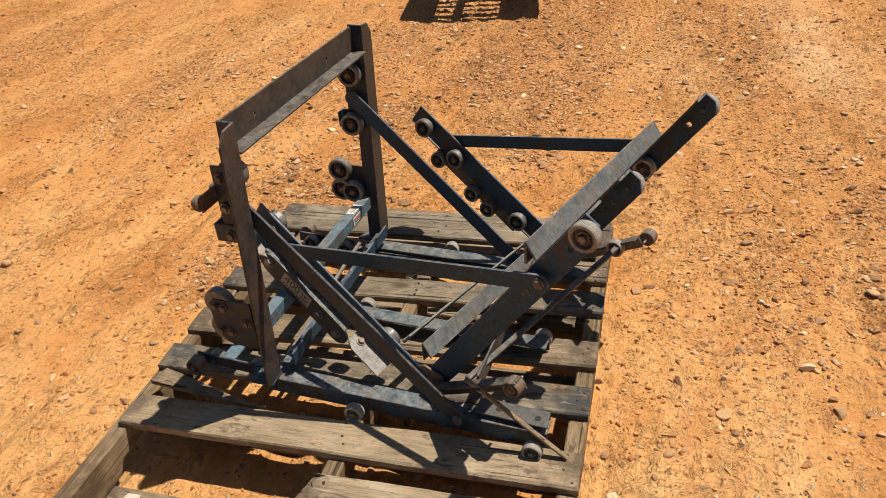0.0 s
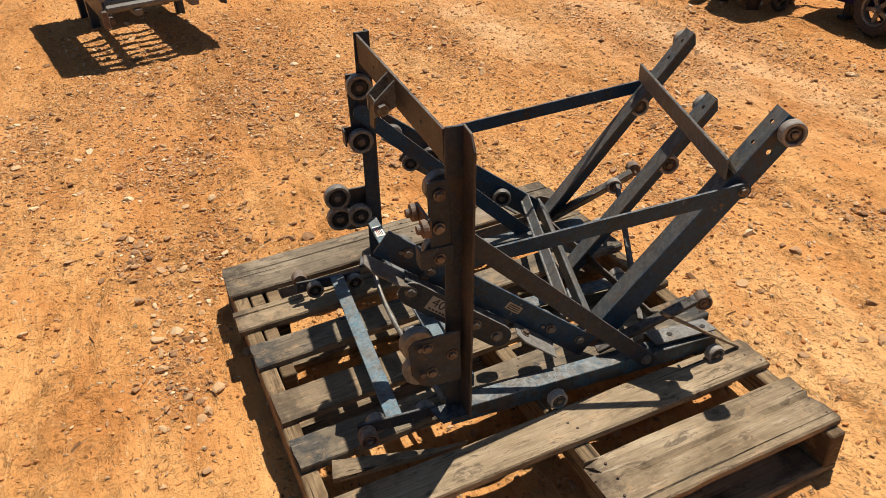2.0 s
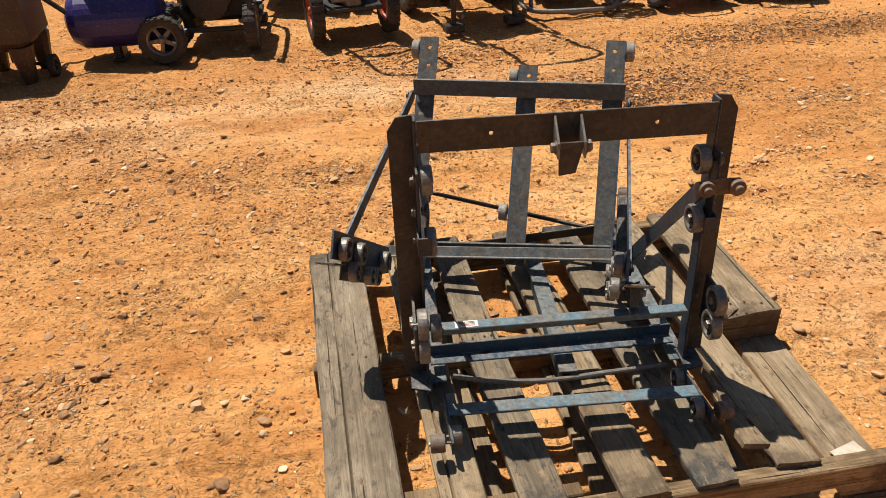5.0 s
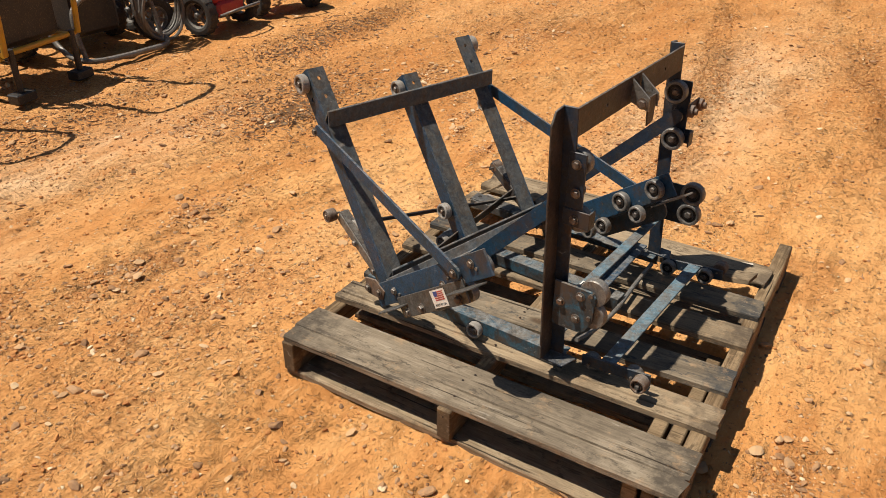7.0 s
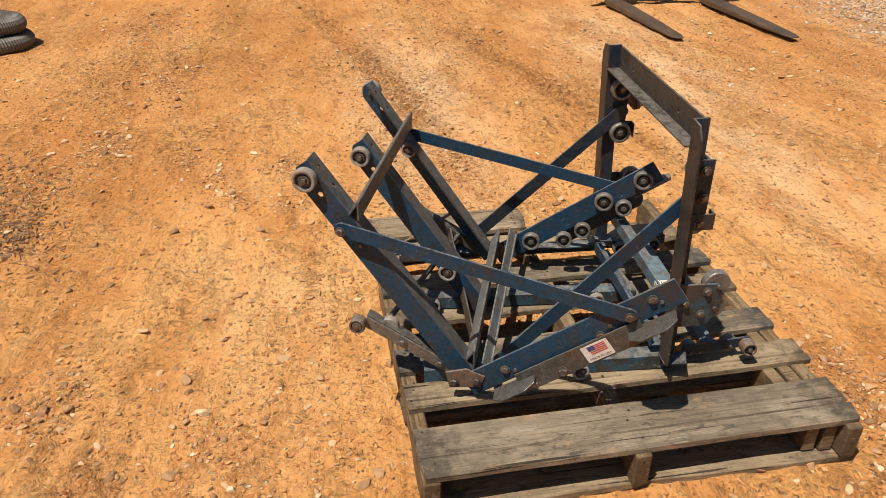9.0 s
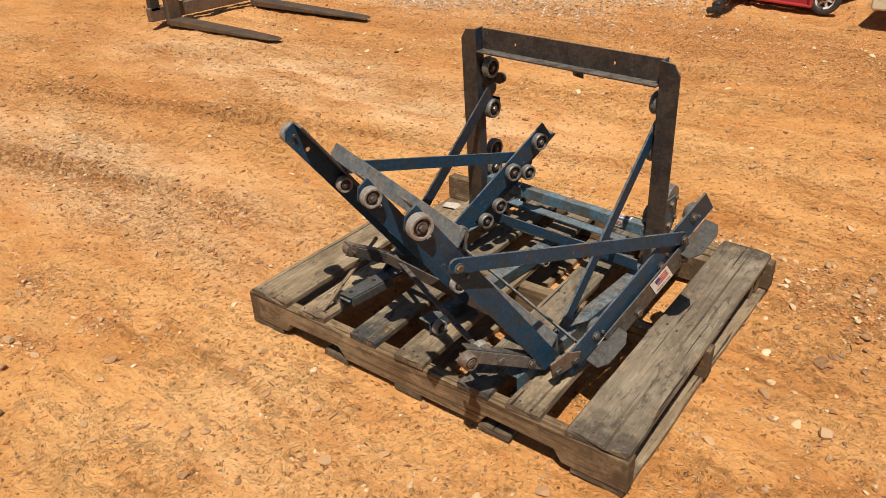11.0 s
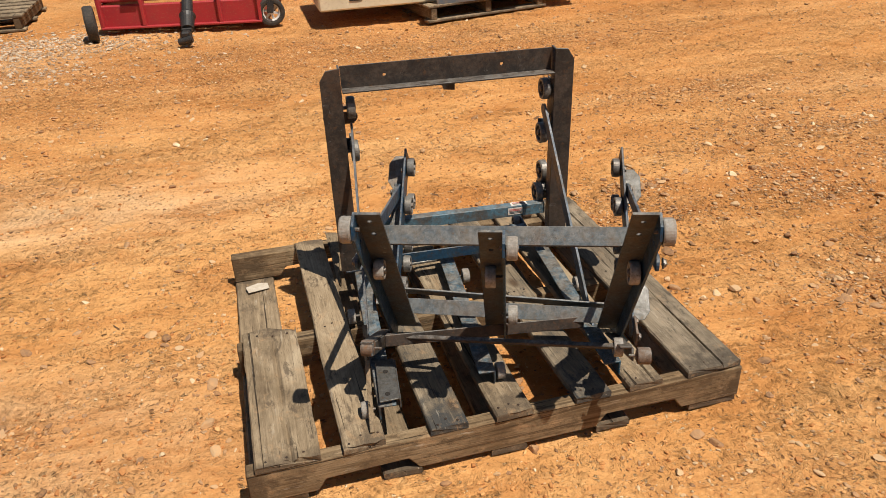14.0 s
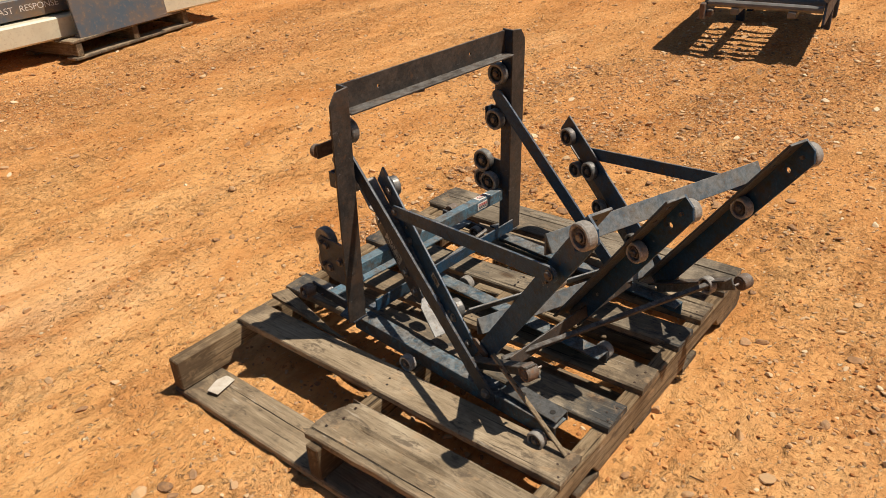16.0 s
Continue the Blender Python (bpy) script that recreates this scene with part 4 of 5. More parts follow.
def E_at(a, z):
    """The middle line of the leaning uprights."""
    return C(a, 0.035 + (0.656 - z) * 0.727, z)


for a, inward, z1, lab in ((0.299, 1, 0.675, ""), (0.581, -1, 0.615, ""), (0.866, -1, 0.675, "")):
    p, q = E_at(a, 0.165), E_at(a, z1)
    up = part("upright", holed_bar(p, q, D, 0.05, 0.005, ((0.078, 0.0065),), 0.020), BLUE, carriage, "blue angle-iron upright")
    part("flange", holed_bar(p + D * 0.0225 + Vector((inward * 0.0265, 0, 0)), q + D * 0.0225 + Vector((inward * 0.0265, 0, 0)), (1, 0, 0), 0.048, 0.005, ((0.030, 0.0055), (0.082, 0.0055))), GRIME, up, "grimy rust-brown flange")
def bent_bar(a0, a1, h, z, tilt=0.0):
    """A bent steel bar: a ridge on top, a face towards the tips and a deeper one behind."""
    sect = [(0.0, 0.002), (-0.021, -0.031), (-0.017, -0.033), (-0.001, -0.009), (-0.001, -0.045), (0.004, -0.045), (0.004, -0.001)]
    return extrude([(u, v) for u, v in sect], C(a0, h, z + tilt), C(a1, h, z - tilt), Vector((0, 1, 0)), Vector((0, 0, 1)), 0.0008)


part("cross_bar", bent_bar(0.292, 0.872, 0.148, 0.604, 0.002), SCUFFED, carriage, "grimy cross bar with worn blue patches")
part("cross_bar", bent_bar(0.304, 0.862, 0.411, 0.246, 0.014), SCUFFED, carriage, "dusty dark angle cross bar")
roller(E_at(0.284, 0.656), (-1, 0, 0), carriage, 0.0265, 0.022, NYLON)
roller(E_at(0.597, 0.590), (1, 0, 0), carriage, 0.0245, 0.022, NYLON)
roller(E_at(0.882, 0.651), (1, 0, 0), carriage, 0.0265, 0.022, NYLON)
roller(E_at(0.318, 0.502), (1, 0, 0), carriage, 0.0215, 0.022, NYLON)
roller(E_at(0.600, 0.283), (1, 0, 0), carriage, 0.0235, 0.022, NYLON)


def D_at(a, h, off=0.0):
    """The middle line of the raised arms; off: above it."""
    return C(a, h, 0.168 + (h - 0.41) * 0.727) + U * off


for a, out in ((0.290, -1), (0.905, 1)):
    arm = part("arm", flat_bar(D_at(a, 0.405), D_at(a, 0.842), U, 0.062), BLUE, carriage, "blue steel arm with a row of rollers")
    if out > 0:
        part("guard_plate", flat_bar(D_at(a + out * 0.010, 0.50, -0.046), D_at(a + out * 0.010, 0.755, -0.046), U, 0.056, 0.004), TABM, carriage, "bare grey steel guard plate")
        for h in (0.525, 0.585, 0.725):
            bolt(D_at(a + out * 0.0125, h, -0.060), (out, 0, 0), carriage, 0.010, 0.009)
        for h0, h1 in ((0.725, 0.815), (0.445, 0.535)):
            w = 0.056
            part("tab", plate([D_at(a, h0, -0.04), D_at(a + out * w * 0.7, h0, -0.04), D_at(a + out * w, h0 + 0.02, -0.04), D_at(a + out * w, h1 - 0.02, -0.04), D_at(a + out * w * 0.7, h1, -0.04), D_at(a, h1, -0.04)], 0.004), TABM, carriage, "chamfered grey steel tab")
    else:
        part("guard_plate", rounded_bar(D_at(0.254, 0.580, -0.055), D_at(0.254, 0.755, -0.055), U, 0.058, 0.005), GREY, carriage, "dark grimy guard plate with bolts")
        part("spacer", flat_bar(D_at(0.272, 0.57, -0.034), D_at(0.272, 0.78, -0.034), (1, 0, 0), 0.034, 0.005), GREY, carriage)
        part("tab", plate([C(0.286, 0.572, 0.252), C(0.244, 0.572, 0.252), C(0.232, 0.555, 0.238), C(0.230, 0.488, 0.190), C(0.286, 0.488, 0.192)], 0.004), BARE, carriage, "bare grey steel tab")
        part("tab", plate([D_at(a, 0.765, -0.04), D_at(a - 0.040, 0.765, -0.04), D_at(a - 0.056, 0.785, -0.04), D_at(a - 0.056, 0.835, -0.04), D_at(a - 0.040, 0.855, -0.04), D_at(a, 0.855, -0.04)], 0.004), BARE, carriage, "bare grey steel tab")
        for bh, bo in ((0.582, -0.056), (0.628, -0.054), (0.76, -0.05)):
            bolt(D_at(0.2515, bh, bo), (-1, 0, 0), carriage, 0.010, 0.009)
        bolt(C(0.262, 0.552, 0.240), (0, -0.575, 0.818), carriage, 0.008, 0.007)
    for h, off in ((0.804, -0.002), (0.704, -0.004), (0.506, -0.008), (0.734, -0.049), (0.625, -0.052), (0.575, -0.051)):
        roller(D_at(a - out * 0.016, h, off - 0.004 * out), (-out, 0, 0), carriage, 0.0265 if off > -0.02 else 0.0235, 0.020)
    for h, off in ((0.49, 0.0), (0.793, 0.008), (0.746, -0.025), (0.68, -0.02)):
        bolt(D_at(a + out * 0.004, h, off), (out, 0, 0), carriage)
    brace = part("brace", rounded_bar(C(a + out * 0.010 if out < 0 else 0.885, 0.115, 0.540), C(a + out * 0.012, 0.746, 0.412), (0, 0, 1), 0.033), BLUE, carriage, "blue flat brace")
part("cross_bar", angle_iron(C(0.300, 0.460, 0.244), C(0.896, 0.452, 0.202), U, D, 0.032, 0.008), SCUFFED, carriage, "scuffed grey strip between the arms")
roller(E_at(0.848, 0.495), (-1, 0, 0), carriage, 0.0255, 0.022, NYLON)
roller(E_at(0.552, 0.472), (-1, 0, 0), carriage, 0.024, 0.022, NYLON)
for a, out in ((0.292, -1), (0.908, 1)):
    part("hinge_clip", plate([C(a, 0.352, 0.200), C(a, 0.40, 0.215), C(a, 0.445, 0.200), C(a, 0.435, 0.168), C(a, 0.362, 0.156)], 0.006), RUST, carriage, "rusty hinge clip")
    bolt(C(a + out * 0.006, 0.372, 0.178), (out, 0, 0), carriage)
    bolt(C(a + out * 0.006, 0.425, 0.188), (out, 0, 0), carriage)
    bolt(C(a + (out * 0.016 if out < 0 else -0.012), 0.115, 0.540), (out, 0, 0), carriage)
    bolt(C(a + out * 0.016, 0.746, 0.412), (out, 0, 0), carriage)

# ---- link with end rollers, leaning in front of the carriage ----
link = thing("roller_link", Matrix.Rotation(radians(-17.5), 4, "Z") @ Matrix.Translation(CB), "loose rusty link bar with rollers at its ends", "linkage")
for a, k in ((0.283, 1), (0.862, 1)):
    p, q = C(a, 0.385, 0.158), C(a, 0.150, 0.288)
    arm = part("side_arm", flat_bar(p, q, (0, 0, 1), 0.030, 0.005), GALV if a > 0.5 else GREY, link, "worn grey side arm of angle iron")
    part("top_strip", flat_bar(p + Vector((-0.014, 0.006, 0.014)), q + Vector((-0.014, 0.006, 0.014)), (1, 0, 0), 0.028, 0.005), BROWN, arm)
part("cross_rod", flat_bar(C(0.290, 0.290, 0.226), C(0.835, 0.197, 0.274), (0, 1, 0.2), 0.013, 0.009), BROWN, link, "thin rusty brown cross bar")
part("cross_strip", flat_bar(C(0.292, 0.262, 0.232), C(0.780, 0.400, 0.201), (0, 0.25, 1), 0.030, 0.005), BROWN, link, "flat rusty brown strip")
for a, o, h, z in ((0.286, -1, 0.165, 0.282), (0.868, 1, 0.140, 0.292)):
    part("pivot", lathe([(0, 0.030), (0.011, 0.030), (0.013, 0.024), (0.013, 0), (0, 0)], (o, 0, 0), C(a, h, z), 14), RUST, link)
    roller(C(a + o * 0.016, h, z), (o, 0, 0), link, 0.019, 0.028, RUST)
roller(C(0.838, 0.205, 0.266), (-1, 0, 0), link, 0.022, 0.020, NYLON)
bolt(C(0.868, 0.33, 0.190), (1, 0, 0), link)
bolt(C(0.868, 0.24, 0.240), (1, 0, 0), link)

# ---- rear roller bar on the deck ----
rear = thing("roller_bar", pose(0.63, 0.757, 0.125, 0, 0, -2.8), "pale blue flat bar with rollers at both ends", "roller bar")


def RB(x, y, z):
    a = radians(2.8)
    dx, dy = x - 0.63, y - 0.757
    return Vector((dx * math.cos(a) - dy * math.sin(a), dx * math.sin(a) + dy * math.cos(a), z - 0.125))


part("bar", flat_bar(RB(0.362, 0.770, 0.172), RB(0.905, 0.744, 0.172), (0, 1, 0), 0.034, 0.006), PALE, rear)
for x, o in ((0.362, -1), (0.908, 1)):
    part("end_arm", flat_bar(RB(x, 0.68, 0.155), RB(x, 0.85, 0.168), (0, 0, 1), 0.03), DARK, rear)
    roller(RB(x + o * 0.03, 0.835, 0.172), (o, 0, 0), rear, 0.019, 0.03, RUST)
    roller(RB(x - o * 0.014, 0.806, 0.158), (-o, 0, 0), rear, 0.022, 0.020)
    roller(RB(x - o * 0.014, 0.700, 0.150), (-o, 0, 0), rear, 0.022, 0.020)
part("rod", tube(curve_points([RB(0.386, 0.654, 0.150), RB(0.52, 0.655, 0.148), RB(0.661, 0.662, 0.150), RB(0.79, 0.66, 0.165), RB(0.881, 0.649, 0.182)]), 0.006), GALV, rear, "thin bent steel rod")


# ---- labels on the machine ----
WHITE = plain_material("label_white", (0.78, 0.75, 0.70), (0.62, 0.54, 0.44), 60, 0.6)
INK = plain_material("label_ink", (0.025, 0.025, 0.028), (0.05, 0.05, 0.05), 60, 0.6)
TAN = plain_material("label_tan", (0.44, 0.41, 0.33), (0.34, 0.29, 0.22), 50, 0.65)
FLAG_RED = plain_material("label_red", (0.45, 0.05, 0.05), (0.36, 0.08, 0.06), 60, 0.6)
FLAG_BLUE = plain_material("label_blue", (0.04, 0.06, 0.22), (0.06, 0.07, 0.18), 60, 0.6)


def lettering(text, size, m, material, parent, name="lettering"):
    """Raised print: the built-in font as a thin mesh; m puts its baseline centre."""
    cu = bpy.data.curves.new(name, "FONT")
    cu.body, cu.size, cu.align_x = text, size, "CENTER"
    cu.extrude = 0.0002
    tmp = bpy.data.objects.new(name, cu)
    scene.collection.objects.link(tmp)
    me = bpy.data.meshes.new_from_object(tmp.evaluated_get(bpy.context.evaluated_depsgraph_get()))
    bpy.data.objects.remove(tmp)
    me.materials.append(material)
    ob = new(name, me)
    ob.parent = parent
    ob.matrix_basis = m
    return ob


def facing(origin, right, up):
    r = Vector(right).normalized()
    n = r.cross(Vector(up)).normalized()
    u = n.cross(r)
    return Matrix.Translation(origin) @ Matrix((r, u, n)).transposed().to_4x4()


def sticker(name, w, h, m, material, parent, label):
    ob = part(name, box(0, 0, 0, w, h, 0.0006, 0), material, parent, label)
    ob.matrix_basis = m
    return ob


# load plate on the outer face of one arm
gp = D_at(0.2511, 0.688, -0.053)
cap = sticker("load_label", 0.088, 0.036, facing(gp, -D, U), TAN, carriage, "tan load label with dark lettering")
lettering("400", 0.031, pose(-0.014, -0.005, 0.0006), INK, cap)
lettering("LBS", 0.012, pose(0.026, 0.004, 0.0006), INK, cap)
lettering("CAP", 0.012, pose(0.026, -0.008, 0.0006), INK, cap)
for i in range(9):
    part("print_bar", box(-0.034 + i * 0.0085, -0.013, 0.0006, 0.006, 0.004, 0.0006, 0), INK, cap)
maker = sticker("maker_plate", 0.036, 0.019, facing(D_at(0.2866, 0.575, 0.004), -D, U), TAN, carriage, "small worn maker plate")
for i in range(3):
    part("print_bar", box(0.0, 0.005 - i * 0.005, 0.0006, 0.028, 0.0022, 0.0006, 0), INK, maker)
# flag label on the other arm
gp = D_at(0.905 + 0.0135, 0.662, -0.046)
flag = sticker("flag_label", 0.064, 0.044, facing(gp, D, U), WHITE, carriage, "white label with a red and blue flag")
for i in range(5):
    part("stripe", box(0.004, 0.016 - i * 0.0048, 0.0006, 0.040, 0.0026, 0.0006, 0), FLAG_RED, flag)
part("canton", box(-0.010, 0.012, 0.0009, 0.016, 0.012, 0.0006, 0), FLAG_BLUE, flag)
lettering("MADE IN USA", 0.0085, pose(0.0, -0.018, 0.0006), INK, flag)
# tags on the pale cross bar
tag = sticker("tag", 0.050, 0.022, facing(M(0.494, 0.016, 0.3128), (1, 0, 0), (0, 1, 0)), WHITE, mast, "white tag with small print")
for i in range(4):
    part("print_bar", box(0.0, 0.006 - i * 0.004, 0.0006, 0.036, 0.0016, 0.0006, 0), FLAG_RED if i < 2 else INK, tag)
tag = sticker("tag", 0.045, 0.022, facing(M(0.480, 0.0012, 0.296), (1, 0, 0), (0, 0, 1)), WHITE, mast, "white tag with small print")
for i in range(4):
    part("print_bar", box(0.0, 0.006 - i * 0.004, 0.0006, 0.036, 0.0016, 0.0006, 0), FLAG_RED if i < 2 else INK, tag)

# ---- litter on the pallet ----
stick = thing("wooden_stick", pose(0.301, 0.072, 0.20), "thin split wooden stick leaning on the machine", "stick")
part("shaft", flat_bar((0.012, 0.105, 0.077), (-0.012, -0.105, -0.072), (1, 0, 0), 0.011, 0.006), WOOD, stick)
card = thing("paper_scrap", pose(0.030, 0.860, 0.022, 4, 6, 20), "small torn pale cardboard scrap", "paper")
part("sheet", plate([(-0.035, -0.018, 0), (0.034, -0.022, 0.004), (0.038, 0.006, 0.006), (0.012, 0.02, 0.004), (-0.032, 0.016, 0)], 0.002), plain_material("dusty_card", (0.58, 0.52, 0.43), (0.45, 0.37, 0.28), 50, 0.7), card)

# ---- row of yard equipment ----
RUBBER = plain_material("tyre_rubber", (0.022, 0.021, 0.020), (0.05, 0.040, 0.032), 30, 0.8)
BLACK = plain_material("black_paint", (0.016, 0.016, 0.017), (0.03, 0.027, 0.025), 20, 0.5)
TANK = plain_material("violet_blue_paint", (0.030, 0.022, 0.150), (0.022, 0.018, 0.110), 12, 0.35)
RED = plain_material("red_paint", (0.42, 0.028, 0.035), (0.33, 0.03, 0.035), 10, 0.45)
ORANGE = plain_material("orange_red_rim", (0.52, 0.075, 0.025), (0.40, 0.06, 0.025), 30, 0.5)
YELLOW = plain_material("yellow_paint", (0.60, 0.33, 0.02), (0.45, 0.24, 0.03), 20, 0.5)
BROWNP = plain_material("brown_plastic", (0.045, 0.022, 0.016), (0.06, 0.03, 0.02), 14, 0.5)
CREAM = plain_material("cream_paint", (0.72, 0.64, 0.46), (0.62, 0.54, 0.38), 8, 0.5)
ALU = plain_material("dull_aluminium", (0.20, 0.19, 0.175), (0.13, 0.12, 0.105), 18, 0.5, 0.2)
HOSE = plain_material("grey_hose", (0.10, 0.092, 0.08), (0.15, 0.13, 0.11), 25, 0.6)
WHITER = plain_material("white_rim", (0.66, 0.65, 0.62), (0.50, 0.47, 0.43), 30, 0.5)
SHEET = plain_material("rusty_blue_sheet", (0.075, 0.10, 0.125), (0.20, 0.125, 0.07), 5, 0.55)
FORK = plain_material("fork_steel", (0.085, 0.065, 0.05), (0.16, 0.10, 0.055), 7, 0.55, 0.3)


def wheel(centre, axis, parent, r=0.13, w=0.07, rim=None, spokes=5, lugs=22):
    """A tyre with lugs on a spoked rim with a hub."""
    k = Vector(axis).normalized()
    c = Vector(centre)
    h = w / 2
    ob = new("wheel")
    ob.parent = parent
    ob.location = c
    prof = [(r * 0.62, -h * 0.8), (r * 0.75, -h), (r * 0.92, -h * 0.95), (r * 0.985, -h * 0.6), (r * 0.985, h * 0.6), (r * 0.92, h * 0.95), (r * 0.75, h), (r * 0.62, h * 0.8), (r * 0.62, -h * 0.8)]
    bits = [lathe(prof, k, (0, 0, 0), 32)]
    e1 = k.orthogonal().normalized()
    e2 = k.cross(e1)
    for i in range(lugs):
        a = 2 * math.pi * i / lugs
        d = e1 * math.cos(a) + e2 * math.sin(a)
        for sgn in (-1, 1):
            bits.append(flat_bar(d * (r * 0.99) + k * (h * 0.08 * sgn), d * (r * 0.97) + k * (h * 0.92 * sgn), k.cross(d) + k * 0.3 * sgn, r * 0.13, r * 0.05))
    part("tyre", merge(*bits), RUBBER, ob)
    rr = r * 0.63
    bits = [lathe([(rr, -h * 0.8), (rr, h * 0.8), (rr * 0.88, h * 0.6), (rr * 0.84, 0), (rr * 0.88, -h * 0.6), (rr, -h * 0.8)], k, (0, 0, 0), 28),
            lathe([(0, h * 0.9), (rr * 0.16, h * 0.9), (rr * 0.28, h * 0.3), (rr * 0.28, -h * 0.3), (rr * 0.16, -h * 0.9), (0, -h * 0.9)], k, (0, 0, 0), 16)]
    for i in range(spokes):
        a = 2 * math.pi * i / spokes
        d = e1 * math.cos(a) + e2 * math.sin(a)
        bits.append(flat_bar(d * rr * 0.2, d * rr * 0.9, k.cross(d), rr * 0.26, h * 0.4))
    part("rim", merge(*bits), rim or GALV, ob)
    return ob


def rounded_tank(cx, cy, cz, length, r, axis=(1, 0, 0)):
    h = length / 2
    prof = [(0, -h), (r * 0.45, -h + r * 0.05), (r * 0.8, -h + r * 0.22), (r, -h + r * 0.55), (r, h - r * 0.55), (r * 0.8, h - r * 0.22), (r * 0.45, h - r * 0.05), (0, h)]
    return lathe(prof, axis, (cx, cy, cz), 32)


def compressor(x, y, turn, end_on):
    """A wheeled air compressor: lying tank, wheels, a foot, a pump with its shroud and a handle."""
    t = thing("air_compressor", pose(x, y, 0, 0, 0, turn), "violet-blue air compressor on black wheels", "compressor", "equipment row")
    part("tank", rounded_tank(0, 0, 0.225, 0.54, 0.155), TANK, t)
    if end_on:
        places = ((0.16, 0.215), (0.16, -0.215))
    else:
        places = ((0.25, 0.13), (0.25, -0.16))
    for px, py in places:
        wheel((px, py, 0.13), (0, 1, 0), t, 0.13, 0.065, GALV)
    part("axle", tube([(places[0][0], places[1][1], 0.13), (places[0][0], places[0][1], 0.13)], 0.012), BLACK, t)
    fx = -0.17 if end_on else -0.03
    part("foot", merge(box(fx, 0.0, 0.06, 0.05, 0.12, 0.12, 0.01), box(fx, 0.0, 0.008, 0.07, 0.16, 0.016, 0.004)), BLACK, t)
    part("axle_strut", flat_bar((0.20, 0, 0.13), (0.05, 0, 0.14), (0, 1, 0), 0.05), BLACK, t)
    part("pump", merge(box(-0.06, 0, 0.46, 0.18, 0.16, 0.18, 0.02), lathe([(0, 0.06), (0.10, 0.06), (0.10, -0.06), (0, -0.06)], (1, 0, 0), (0.12, 0, 0.46), 20)), BLACK, t)
    part("handle", tube(curve_points([(-0.22, -0.13, 0.30), (-0.40, -0.13, 0.46), (-0.46, -0.13, 0.52), (-0.46, 0.13, 0.52), (-0.40, 0.13, 0.46), (-0.22, 0.13, 0.30)], 30), 0.014), BLACK, t)
    return t


compressor(3.335, -2.29, 102, True)
compressor(2.32, -2.54, 180, False)
bracket = thing("hand_truck", pose(3.79, -2.10, 0, 0, 0, 30), "black and silver folded hand truck base", "hand truck", "equipment row")
part("plate", merge(box(0, 0, 0.05, 0.16, 0.10, 0.07, 0.012), box(0.05, 0.05, 0.11, 0.10, 0.05, 0.10, 0.01)), BLACK, bracket)
part("cover", box(-0.04, 0.045, 0.075, 0.07, 0.02, 0.05, 0.006), GALV, bracket)
wheel((-0.10, -0.02, 0.06), (0, 1, 0), bracket, 0.06, 0.035, GALV)
crate = thing("dark_crate", pose(4.40, -2.85, 0), "dark slatted crate standing in shade", "crate", "equipment row")
for i in range(3):
    part("slat", box(0, 0.18, 0.06 + i * 0.11, 0.40, 0.02, 0.085, 0.005), BROWNP, crate)
part("body", box(0, 0, 0.17, 0.40, 0.34, 0.34, 0.008), BLACK, crate)

stand = thing("plastic_stand", pose(2.84, -2.32, 0), "dark brown moulded plastic stand on legs and a small wheel", "stand", "equipment row")
for x, y in ((-0.10, 0.12), (0.13, 0.14), (-0.10, -0.14), (0.13, -0.14)):
    bm = bmesh.new()
    bmesh.ops.create_cone(bm, cap_ends=True, segments=10, radius1=0.032, radius2=0.065, depth=0.20, matrix=Matrix.Translation((x, y, 0.10)))
    part("leg", bm, BROWNP, stand)
part("body", box(0.01, 0, 0.34, 0.36, 0.40, 0.32, 0.05), BROWNP, stand)
part("vent", merge(*[box(-0.02 + i * 0.03, 0.203, 0.30, 0.014, 0.012, 0.10, 0.002) for i in range(3)]), BLACK, stand)
wheel((-0.20, 0.02, 0.058), (1, 0, 0.0), stand, 0.058, 0.035, BLACK)
part("axle", tube([(-0.20, 0.02, 0.058), (0.0, 0.02, 0.09), (0.0, 0.02, 0.22)], 0.010), BLACK, stand)


